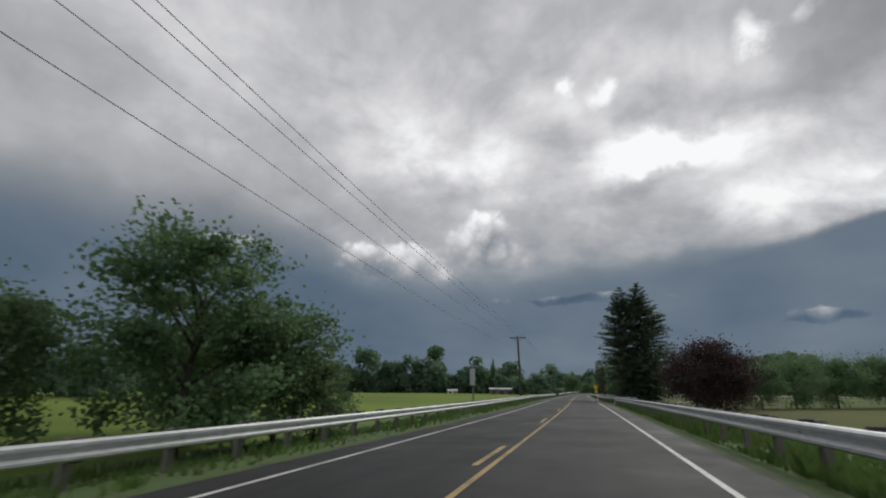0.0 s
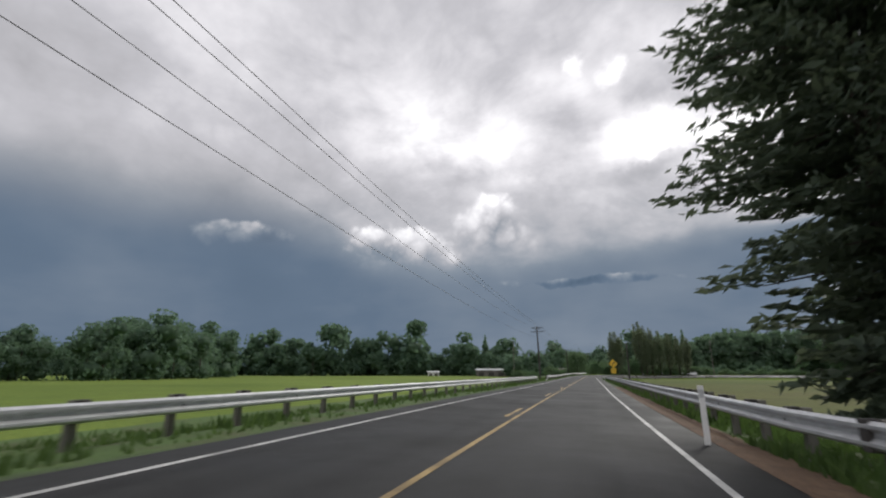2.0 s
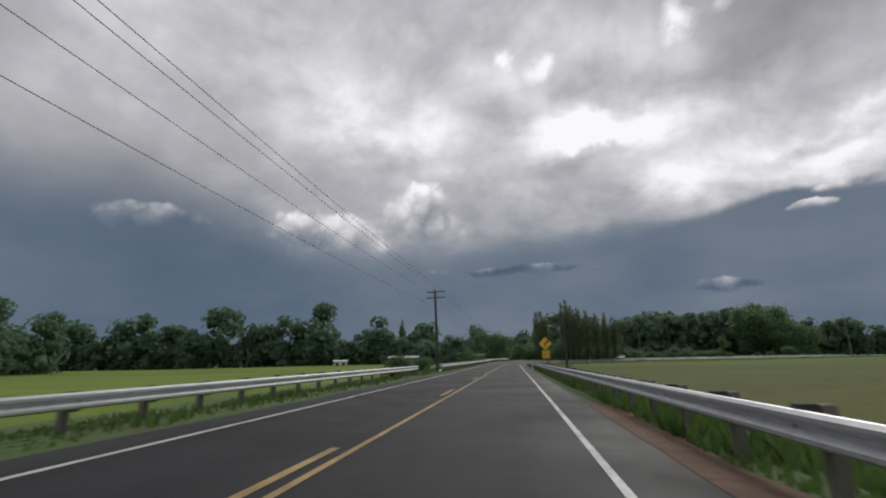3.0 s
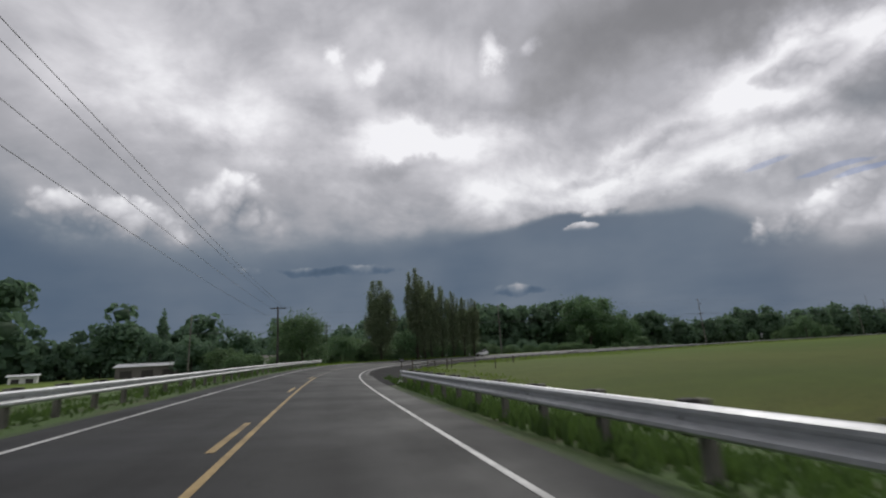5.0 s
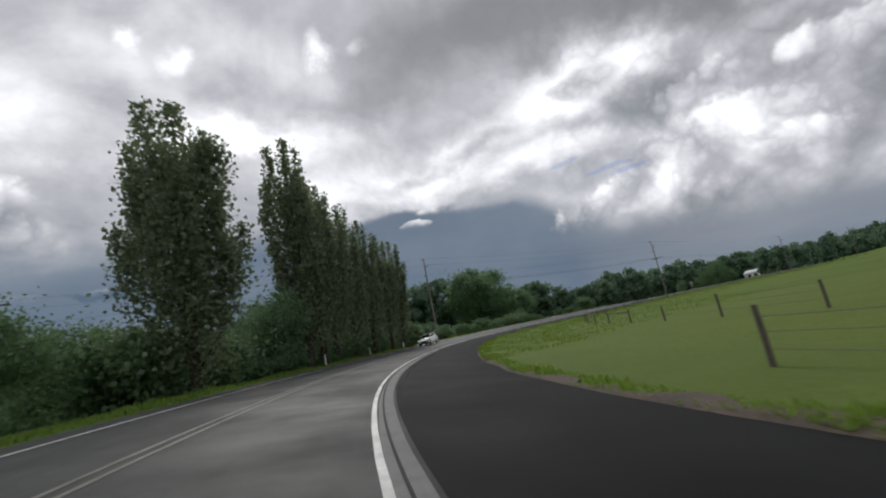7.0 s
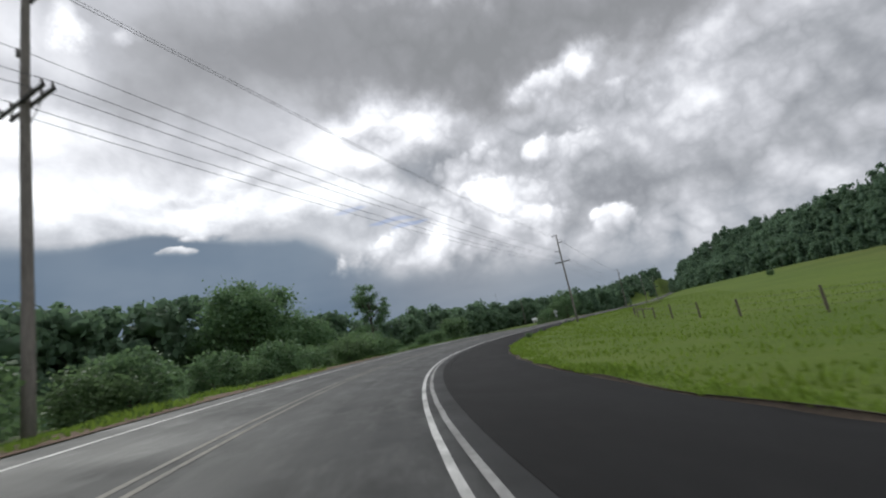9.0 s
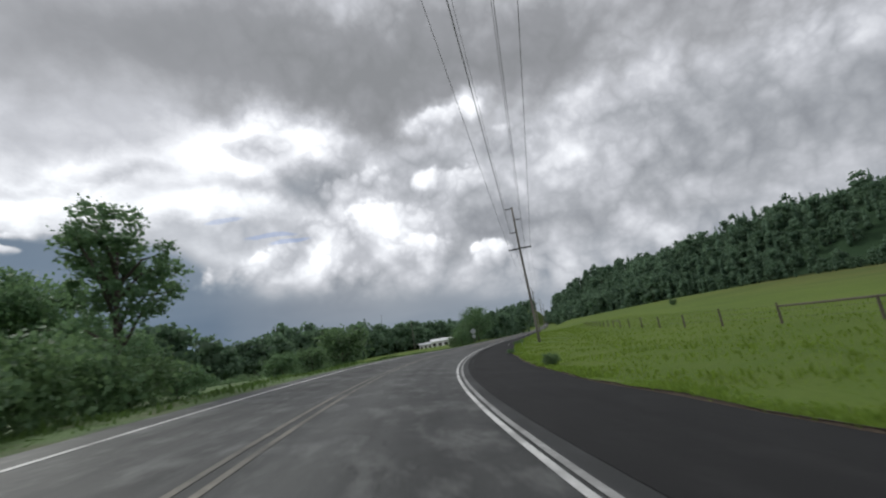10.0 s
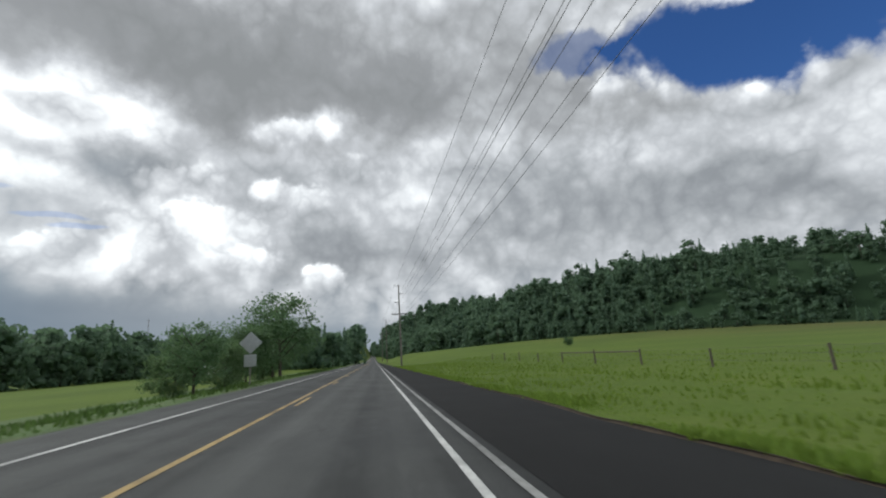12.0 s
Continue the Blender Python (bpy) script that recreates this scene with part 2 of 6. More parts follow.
puff(24.0, 14.8, 7.5, 2.8, 1, 0.60)
puff(11.4, 17.6, 5.8, 4.0, -2, 0.60)
puff(42.2, 15.6, 6.5, 1.7, 8, 0.36)
puff(-32.0, 14.8, 2.2, 0.5, 0, 0.46)
puff(-35.5, 16.0, 2.6, 0.5, 6, 0.50)
puff(-53.6, 10.8, 4.2, 2.4, -12, 0.66)
puff(-59.4, 12.0, 4.2, 2.6, -15, 0.70)
puff(-64.5, 14.0, 6.0, 3.2, -9, 0.72)
puff(-72.5, 15.8, 6.2, 3.6, 4, 0.76)
puff(-79.5, 19.0, 6.0, 3.4, 3, 0.72)
puff(-68.0, 20.6, 6.0, 2.4, 3, 0.60)
puff(-87.5, 22.6, 4.6, 3.0, 3, 0.66)
puff(-66.0, 9.6, 6.0, 2.4, 0, 0.58)
puff(-75.5, 11.8, 5.0, 2.2, 0, 0.62)
puff(-84.6, 10.3, 3.3, 1.9, -12, 0.84)
puff(-56.5, 25.5, 5.0, 2.5, 17, 0.80)
puff(-81.0, 27.0, 4.8, 2.2, 6, 0.78)
puff(-123.5, 28.0, 4.2, 3.0, -17, 0.62)
puff(-141.7, 23.8, 6.6, 2.4, -25, 0.60)
blue(-59.1, 14.6, 2.1, 0.25, 4, 0.30)
blue(-57.1, 15.4, 2.5, 0.25, 1, 0.28)
blue(-52.0, 17.4, 1.8, 0.25, 8, 0.22)
blue(-138.3, 30.2, 12.7, 3.6, -11, 1.00)
blue(-118.5, 33.8, 3.6, 2.1, -16, 0.60)
puff(-1.0, 10.8, 9.2, 0.8, -2, 0.26)
puff(-24.0, 7.6, 3.9, 0.8, -13, 0.28)


def cloud_ramp(stops):
    ramp = wnode("ShaderNodeValToRGB")
    wt.links.new(tone[0], ramp.inputs[0])
    while len(ramp.color_ramp.elements) < len(stops):
        ramp.color_ramp.elements.new(0.5)
    for stop, (place, col) in zip(ramp.color_ramp.elements, stops):
        stop.position, stop.color = place, (*col, 1)
    return ramp.outputs[0]


# rain cloud low down is blue, the underside of the deck overhead a neutral grey
low_cloud = cloud_ramp(((0.0, (0.070, 0.105, 0.155)), (0.2, (0.105, 0.145, 0.205)), (0.38, (0.20, 0.235, 0.285)),
                        (0.58, (0.42, 0.42, 0.45)), (0.78, (0.68, 0.67, 0.70)), (1.0, (0.97, 0.96, 0.97))))
high_cloud = cloud_ramp(((0.0, (0.22, 0.218, 0.228)), (0.25, (0.265, 0.26, 0.275)), (0.42, (0.35, 0.343, 0.362)),
                         (0.6, (0.48, 0.47, 0.50)), (0.8, (0.72, 0.70, 0.73)), (1.0, (1.0, 0.98, 1.0))))
height = wnode("ShaderNodeMapRange")
height.interpolation_type = "SMOOTHSTEP"
wt.links.new(apart.outputs[2], height.inputs["Value"])
height.inputs["From Min"].default_value, height.inputs["From Max"].default_value = 0.22, 0.45
neutral = wmath("MAXIMUM", height.outputs[0], wmath("MULTIPLY", heap, wmath("MINIMUM", wmath("MULTIPLY", apart.outputs[2], 4.5), 0.85)))
clouds = wnode("ShaderNodeMix")
clouds.data_type = "RGBA"
wt.links.new(neutral, clouds.inputs[0])
wt.links.new(low_cloud, clouds.inputs[6])
wt.links.new(high_cloud, clouds.inputs[7])
clear = wnode("ShaderNodeTexSky")
clear.sky_type = "NISHITA"
clear.sun_disc = False
clear.sun_elevation, clear.sun_rotation = radians(SUN_EL), radians(-SUN_AZ)
clear_tone = wvec("MULTIPLY", clear.outputs[0], (0.026, 0.042, 0.075))
mix = wnode("ShaderNodeMix")
mix.data_type = "RGBA"
mix.clamp_factor = True
wt.links.new(gaps[0], mix.inputs[0])
wt.links.new(clouds.outputs[2], mix.inputs[6])
wt.links.new(clear_tone, mix.inputs[7])
back = wnode("ShaderNodeBackground")
back.inputs["Strength"].default_value = 1.0
wt.links.new(mix.outputs[2], back.inputs["Color"])
wt.links.new(back.outputs[0], wnode("ShaderNodeOutputWorld").inputs["Surface"])

sun = new("sun", bpy.data.lights.new("sun", "SUN"))
sun.data.energy, sun.data.angle, sun.data.color = 1.4, radians(14), (1.0, 0.96, 0.90)
sa, se = radians(SUN_AZ), radians(SUN_EL)
sun.matrix_world = look((-math.sin(sa) * 100, math.cos(sa) * 100, 80), (0, 0, 0))

# ---- materials ----
def material(name, rough=0.8, metal=0.0):
    m = bpy.data.materials.new(name)
    m.use_nodes = True
    b = m.node_tree.nodes["Principled BSDF"]
    b.inputs["Roughness"].default_value, b.inputs["Metallic"].default_value = rough, metal
    return m, m.node_tree, b


def tex_noise(nt, scale, detail=6.0, rough=0.6, coord="Object", stretch=(1, 1, 1)):
    tc = nt.nodes.new("ShaderNodeTexCoord")
    mp = nt.nodes.new("ShaderNodeMapping")
    mp.inputs["Scale"].default_value = stretch
    nt.links.new(tc.outputs[coord], mp.inputs[0])
    n = nt.nodes.new("ShaderNodeTexNoise")
    n.inputs["Scale"].default_value, n.inputs["Detail"].default_value, n.inputs["Roughness"].default_value = scale, detail, rough
    nt.links.new(mp.outputs[0], n.inputs["Vector"])
    return n.outputs["Fac"]


def ramp_of(nt, fac, *stops):
    r = nt.nodes.new("ShaderNodeValToRGB")
    while len(r.color_ramp.elements) < len(stops):
        r.color_ramp.elements.new(0.5)
    for e, (p, c) in zip(r.color_ramp.elements, stops):
        e.position, e.color = p, (*c, 1)
    nt.links.new(fac, r.inputs[0])
    return r.outputs[0]


def blend(nt, fac, a, b, mode="MIX"):
    m = nt.nodes.new("ShaderNodeMix")
    m.data_type, m.blend_type, m.clamp_factor = "RGBA", mode, True
    for v, i in ((fac, 0), (a, 6), (b, 7)):
        if isinstance(v, (int, float)):
            m.inputs[i].default_value = v
        elif isinstance(v, tuple):
            m.inputs[i].default_value = (*v, 1)
        else:
            nt.links.new(v, m.inputs[i])
    return m.outputs[2]


def bump_of(nt, bsdf, fac, strength, distance):
    b = nt.nodes.new("ShaderNodeBump")
    b.inputs["Strength"].default_value, b.inputs["Distance"].default_value = strength, distance
    nt.links.new(fac, b.inputs["Height"])
    nt.links.new(b.outputs[0], bsdf.inputs["Normal"])


def mapped(nt, fac, lo, hi, out_lo=0.0, out_hi=1.0):
    r = nt.nodes.new("ShaderNodeMapRange")
    nt.links.new(fac, r.inputs[0])
    for i, v in zip((1, 2, 3, 4), (lo, hi, out_lo, out_hi)):
        r.inputs[i].default_value = v
    return r.outputs[0]


def rough_surface(name, dark, light, scale, rough=0.85, metal=0.0, bump=0.3, size=0.01, stains=0.35, stretch=(1, 1, 1)):
    """Grain at one size, stains at a larger one."""
    m, nt, b = material(name, rough, metal)
    grain = tex_noise(nt, scale, 6, 0.65, "Object", stretch)
    stain = tex_noise(nt, scale * 0.06, 5, 0.6)
    col = ramp_of(nt, grain, (0.3, dark), (0.7, light))
    col = blend(nt, mapped(nt, stain, 0.45, 0.7, 0.0, stains), col, tuple(c * 0.45 for c in dark))
    nt.links.new(col, b.inputs["Base Color"])
    bump_of(nt, b, grain, bump, size)
    return m


def foliage(name, dark, light, through_col, rough=0.6, coord_scale=0.5):
    """Leaves: each leaf its own tone, clumps vary, and some light passes through."""
    m, nt, b = material(name, rough)
    geo = nt.nodes.new("ShaderNodeNewGeometry")
    clump = tex_noise(nt, coord_scale, 3, 0.5)
    fac = nt.nodes.new("ShaderNodeMath")
    fac.operation = "MULTIPLY_ADD"
    nt.links.new(geo.outputs["Random Per Island"], fac.inputs[0])
    fac.inputs[1].default_value = 0.55
    nt.links.new(mapped(nt, clump, 0.3, 0.7, 0.0, 0.45), fac.inputs[2])
    col = ramp_of(nt, fac.outputs[0], (0.1, dark), (0.9, light))
    oi = nt.nodes.new("ShaderNodeObjectInfo")
    hue = nt.nodes.new("ShaderNodeHueSaturation")
    nt.links.new(mapped(nt, oi.outputs["Random"], 0, 1, 0.8, 1.25), hue.inputs["Value"])
    nt.links.new(mapped(nt, oi.outputs["Random"], 0, 1, 0.485, 0.515), hue.inputs["Hue"])
    nt.links.new(col, hue.inputs["Color"])
    nt.links.new(hue.outputs[0], b.inputs["Base Color"])
    b.inputs["Specular IOR Level"].default_value = 0.25
    tr = nt.nodes.new("ShaderNodeBsdfTranslucent")
    tr.inputs[0].default_value = (*through_col, 1)
    mx = nt.nodes.new("ShaderNodeMixShader")
    mx.inputs[0].default_value = 0.42
    nt.links.new(b.outputs[0], mx.inputs[1])
    nt.links.new(tr.outputs[0], mx.inputs[2])
    nt.links.new(mx.outputs[0], nt.nodes["Material Output"].inputs["Surface"])
    return m


def asphalt_material(name, dark, light, rough, wet, gloss):
    """Asphalt: aggregate, long wheel tracks (UV x across, y along), cracks and damp patches."""
    m, nt, b = material(name, rough)
    stone = tex_noise(nt, 60, 4, 0.7)
    blotch = tex_noise(nt, 0.35, 6, 0.6)
    uv = nt.nodes.new("ShaderNodeUVMap")
    sx = nt.nodes.new("ShaderNodeSeparateXYZ")
    nt.links.new(uv.outputs[0], sx.inputs[0])
    wave = nt.nodes.new("ShaderNodeMath")
    wave.operation = "SINE"
    nt.links.new(mapped(nt, sx.outputs[0], 0, 1.65, -1.57, 4.71), wave.inputs[0])
    streak_map = nt.nodes.new("ShaderNodeMapping")
    streak_map.inputs["Scale"].default_value = (1.6, 0.03, 1)
    nt.links.new(uv.outputs[0], streak_map.inputs[0])
    streak = nt.nodes.new("ShaderNodeTexNoise")
    streak.inputs["Scale"].default_value, streak.inputs["Detail"].default_value = 1.0, 6
    nt.links.new(streak_map.outputs[0], streak.inputs["Vector"])
    col = ramp_of(nt, stone, (0.3, dark), (0.75, light))
    col = blend(nt, mapped(nt, streak.outputs[0], 0.4, 0.62, 0.0, 0.75), col, tuple(c * 0.6 for c in dark))
    col = blend(nt, mapped(nt, wave.outputs[0], -1, 1, 0.0, 0.28), col, tuple(c * 1.5 for c in light))
    col = blend(nt, mapped(nt, blotch, 0.48, 0.66, 0.0, 0.6), col, tuple(c * 0.55 for c in dark))
    vor = nt.nodes.new("ShaderNodeTexVoronoi")
    vor.feature = "DISTANCE_TO_EDGE"
    vor.inputs["Scale"].default_value = 0.22
    tc = nt.nodes.new("ShaderNodeTexCoord")
    wob = nt.nodes.new("ShaderNodeVectorMath")
    wob.operation = "MULTIPLY_ADD"
    nz = nt.nodes.new("ShaderNodeTexNoise")
    nz.inputs["Scale"].default_value = 0.9
    nt.links.new(tc.outputs["Object"], nz.inputs["Vector"])
    nt.links.new(nz.outputs["Color"], wob.inputs[0])
    wob.inputs[1].default_value = (1.5, 1.5, 1.5)
    nt.links.new(tc.outputs["Object"], wob.inputs[2])
    nt.links.new(wob.outputs[0], vor.inputs["Vector"])
    col = blend(nt, mapped(nt, vor.outputs["Distance"], 0.0, 0.006, 0.45, 0.0), col, tuple(c * 0.3 for c in dark))
    scuff_map = nt.nodes.new("ShaderNodeMapping")
    scuff_map.inputs["Scale"].default_value = (1.5, 0.55, 1)
    nt.links.new(uv.outputs[0], scuff_map.inputs[0])
    scuff = nt.nodes.new("ShaderNodeTexNoise")
    scuff.inputs["Scale"].default_value, scuff.inputs["Detail"].default_value, scuff.inputs["Roughness"].default_value = 1.1, 7, 0.65
    nt.links.new(scuff_map.outputs[0], scuff.inputs["Vector"])
    worn = nt.nodes.new("ShaderNodeMath")
    worn.operation = "MULTIPLY"
    nt.links.new(mapped(nt, scuff.outputs[0], 0.50, 0.66, 0.0, 0.5), worn.inputs[0])
    ends = nt.nodes.new("ShaderNodeMath")
    ends.operation = "MINIMUM"
    nt.links.new(mapped(nt, sx.outputs[1], 285, 335, 0.12, 1.0), ends.inputs[0])
    nt.links.new(mapped(nt, sx.outputs[1], 380, 410, 1.0, 0.2), ends.inputs[1])
    nt.links.new(ends.outputs[0], worn.inputs[1])
    col = blend(nt, worn.outputs[0], col, tuple(c * 1.9 for c in light))
    # the shoulder outside the edge line is darker
    col = blend(nt, mapped(nt, sx.outputs[0], 3.35, 3.7, 0.0, 0.85), col, tuple(c * 0.55 for c in dark))
    # darker along the first straight, paler through the bend
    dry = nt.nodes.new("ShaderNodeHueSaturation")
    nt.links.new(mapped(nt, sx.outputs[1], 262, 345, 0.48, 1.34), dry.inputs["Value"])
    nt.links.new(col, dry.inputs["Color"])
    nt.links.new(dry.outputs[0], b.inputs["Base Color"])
    nt.links.new(mapped(nt, blotch, 0.35, 0.7, rough, rough - wet), b.inputs["Roughness"])
    b.inputs["Specular IOR Level"].default_value = gloss
    bump_of(nt, b, stone, 0.35, 0.006)
    return m


def field_material():
    """Meadow and pasture: fine blades, patches, mown olive crop beside the first straight and a paler hay field opposite."""
    m, nt, b = material("meadow", 0.9)
    fine = tex_noise(nt, 6.0, 8, 0.75)
    tall = tex_noise(nt, 0.45, 6, 0.65)
    wide = tex_noise(nt, 0.03, 4, 0.5)
    green = ramp_of(nt, fine, (0.28, (0.062, 0.096, 0.018)), (0.55, (0.102, 0.148, 0.026)), (0.8, (0.142, 0.192, 0.038)))
    olive = ramp_of(nt, fine, (0.28, (0.058, 0.062, 0.020)), (0.55, (0.100, 0.100, 0.034)), (0.8, (0.15, 0.142, 0.055)))
    hay = ramp_of(nt, fine, (0.28, (0.095, 0.140, 0.028)), (0.55, (0.180, 0.245, 0.050)), (0.8, (0.26, 0.315, 0.085)))
    tc = nt.nodes.new("ShaderNodeTexCoord")
    ax = nt.nodes.new("ShaderNodeSeparateXYZ")
    nt.links.new(tc.outputs["Object"], ax.inputs[0])
    east = mapped(nt, ax.outputs[0], 3, 6)
    south = mapped(nt, ax.outputs[1], 270, 170)
    both = nt.nodes.new("ShaderNodeMath")
    both.operation = "MULTIPLY"
    nt.links.new(east, both.inputs[0])
    nt.links.new(south, both.inputs[1])
    west = mapped(nt, ax.outputs[0], -12, -16)
    hay_mask = nt.nodes.new("ShaderNodeMath")
    hay_mask.operation = "MULTIPLY"
    nt.links.new(west, hay_mask.inputs[0])
    nt.links.new(mapped(nt, ax.outputs[1], 330, 300), hay_mask.inputs[1])
    col = blend(nt, both.outputs[0], green, olive)
    col = blend(nt, hay_mask.outputs[0], col, hay)
    col = blend(nt, mapped(nt, tall, 0.42, 0.68, 0.0, 0.5), col, (0.125, 0.155, 0.036))
    col = blend(nt, mapped(nt, wide, 0.4, 0.65, 0.0, 0.5), col, (0.052, 0.090, 0.018))
    # wood floor, the shade of the trees put into its dark green
    shaded_floor = ramp_of(nt, fine, (0.3, (0.018, 0.036, 0.018)), (0.75, (0.045, 0.080, 0.038)))
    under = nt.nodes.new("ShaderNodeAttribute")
    under.attribute_name = "shaded_floor"
    col = blend(nt, under.outputs["Fac"], col, shaded_floor)
    nt.links.new(col, b.inputs["Base Color"])
    b.inputs["Specular IOR Level"].default_value = 0.1
    bump_of(nt, b, fine, 0.4, 0.05)
    return m


def verge_material():
    """Roadside: gravel at the tarmac's edge giving way to rough grass (UV x is the distance from the edge)."""
    m, nt, b = material("verge", 0.92)
    fine = tex_noise(nt, 9.0, 8, 0.75)
    blot = tex_noise(nt, 0.7, 5, 0.6)
    stone = tex_noise(nt, 45.0, 4, 0.7)
    grass = ramp_of(nt, fine, (0.28, (0.030, 0.062, 0.013)), (0.55, (0.070, 0.125, 0.025)), (0.8, (0.13, 0.18, 0.045)))
    grass = blend(nt, mapped(nt, blot, 0.48, 0.66, 0.0, 0.6), grass, (0.075, 0.060, 0.034))
    gravel = ramp_of(nt, stone, (0.3, (0.020, 0.020, 0.019)), (0.75, (0.052, 0.051, 0.048)))
    uv = nt.nodes.new("ShaderNodeUVMap")
    sx = nt.nodes.new("ShaderNodeSeparateXYZ")
    nt.links.new(uv.outputs[0], sx.inputs[0])
    edge = nt.nodes.new("ShaderNodeMath")
    edge.operation = "MULTIPLY_ADD"
    nt.links.new(blot, edge.inputs[0])
    edge.inputs[1].default_value = 1.6
    nt.links.new(sx.outputs[0], edge.inputs[2])
    col = blend(nt, mapped(nt, edge.outputs[0], 0.75, 1.4), gravel, grass)
    nt.links.new(col, b.inputs["Base Color"])
    bump_of(nt, b, fine, 0.7, 0.05)
    return m


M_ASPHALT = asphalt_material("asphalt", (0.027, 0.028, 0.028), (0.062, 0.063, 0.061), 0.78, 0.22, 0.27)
M_APRON = asphalt_material("apron_asphalt", (0.018, 0.018, 0.0185), (0.040, 0.039, 0.039), 0.92, 0.1, 0.15)
M_SEAM = rough_surface("worn_edge", (0.085, 0.085, 0.085), (0.15, 0.148, 0.146), 30, 0.8)
M_WHITE_FADED = rough_surface("faded_white_paint", (0.16, 0.16, 0.155), (0.34, 0.34, 0.33), 9, 0.7, stains=0.8)
M_DRY = rough_surface("dry_grass", (0.075, 0.045, 0.028), (0.17, 0.105, 0.06), 10, 0.95, bump=0.9, size=0.04, stains=0.5)
M_DRIVE = rough_surface("drive_gravel", (0.030, 0.031, 0.029), (0.075, 0.075, 0.068), 25, 0.92, bump=0.6, size=0.015, stains=0.6)
M_JOINT = rough_surface("open_joint", (0.010, 0.010, 0.010), (0.03, 0.03, 0.028), 20, 0.95, stains=0.5)
M_SOIL = rough_surface("roadside_soil", (0.040, 0.030, 0.022), (0.105, 0.078, 0.055), 12, 0.95, bump=0.9, size=0.03, stains=0.5)
M_WHITE = rough_surface("white_paint", (0.40, 0.40, 0.385), (0.64, 0.64, 0.62), 14, 0.6, stains=0.85)
M_YELLOW = rough_surface("yellow_paint", (0.27, 0.18, 0.06), (0.46, 0.33, 0.13), 14, 0.6, stains=0.9)
M_YELLOW_FADED = rough_surface("faded_yellow_paint", (0.085, 0.080, 0.066), (0.20, 0.185, 0.150), 9, 0.7, stains=0.85)
M_FIELD = field_material()
M_VERGE = verge_material()
M_STEEL = rough_surface("galvanised_steel", (0.46, 0.47, 0.48), (0.66, 0.67, 0.68), 5, 0.42, 0.6, 0.1, 0.004, 0.45, (1, 1, 4))
M_POST = rough_surface("weathered_post", (0.10, 0.098, 0.082), (0.21, 0.20, 0.17), 9, 0.9, stretch=(4, 4, 0.6))
M_FENCE = rough_surface("fence_timber", (0.06, 0.05, 0.04), (0.14, 0.12, 0.095), 9, 0.9, stretch=(4, 4, 0.6))
M_POLE = rough_surface("pole_timber", (0.10, 0.092, 0.083), (0.26, 0.235, 0.21), 7, 0.88, stretch=(5, 5, 0.4))
M_POLE_DARK = rough_surface("pole_tarred", (0.028, 0.026, 0.025), (0.080, 0.072, 0.066), 7, 0.85, stretch=(5, 5, 0.4))
M_ARM = rough_surface("dark_timber", (0.030, 0.028, 0.027), (0.075, 0.068, 0.062), 8, 0.85)
M_PORCELAIN = rough_surface("insulator_glaze", (0.10, 0.09, 0.085), (0.2, 0.19, 0.18), 20, 0.3, bump=0.02)
M_WIRE = rough_surface("wire_grey", (0.07, 0.07, 0.074), (0.11, 0.11, 0.115), 4, 0.6, bump=0.02)
M_BARK = rough_surface("bark", (0.040, 0.033, 0.027), (0.12, 0.10, 0.082), 7, 0.95, bump=0.8, size=0.03, stretch=(3, 3, 0.7))
M_LEAF = foliage("leaf_green", (0.052, 0.100, 0.052), (0.135, 0.212, 0.110), (0.17, 0.27, 0.12))
M_LEAF_PALE = foliage("leaf_pale", (0.060, 0.110, 0.054), (0.150, 0.225, 0.112), (0.18, 0.28, 0.12))
M_LEAF_POPLAR = foliage("leaf_poplar", (0.084, 0.108, 0.072), (0.195, 0.240, 0.150), (0.23, 0.29, 0.15))
M_LEAF_PLUM = foliage("leaf_plum", (0.034, 0.026, 0.030), (0.082, 0.054, 0.060), (0.06, 0.03, 0.03))
M_NEEDLE = foliage("needles", (0.055, 0.078, 0.058), (0.125, 0.160, 0.115), (0.12, 0.15, 0.09), 0.7)
M_WOODS = foliage("woods", (0.062, 0.112, 0.074), (0.140, 0.218, 0.138), (0.18, 0.28, 0.16), 0.75, 0.05)
M_BLADE = foliage("grass_blade", (0.105, 0.165, 0.030), (0.150, 0.220, 0.040), (0.22, 0.33, 0.05), 0.7, 0.3)
M_BLADE_DULL = foliage("roadside_blade", (0.040, 0.074, 0.022), (0.098, 0.150, 0.050), (0.10, 0.17, 0.04), 0.75, 0.3)
M_SIGN_YELLOW = rough_surface("sign_yellow", (0.62, 0.38, 0.02), (0.72, 0.46, 0.04), 3, 0.45, bump=0.02, stains=0.2)
M_SIGN_BLACK = rough_surface("sign_black", (0.015, 0.015, 0.015), (0.03, 0.03, 0.03), 5, 0.5, bump=0.02)
M_SIGN_BACK = rough_surface("bare_aluminium", (0.42, 0.43, 0.44), (0.58, 0.59, 0.60), 4, 0.5, 0.5, 0.05)
M_WHITE_BOARD = rough_surface("white_board", (0.62, 0.62, 0.60), (0.80, 0.80, 0.78), 3, 0.7, stains=0.25)
M_ROOF_PALE = rough_surface("pale_metal_roof", (0.62, 0.63, 0.64), (0.80, 0.81, 0.82), 1.5, 0.5, 0.2, stains=0.2)
M_BARN = rough_surface("barn_boards", (0.10, 0.095, 0.085), (0.22, 0.20, 0.18), 4, 0.9, stretch=(6, 6, 0.5))
M_DARK_GLASS, _nt, _b = material("dark_glass", 0.08)
_b.inputs["Base Color"].default_value = (0.02, 0.022, 0.025, 1)
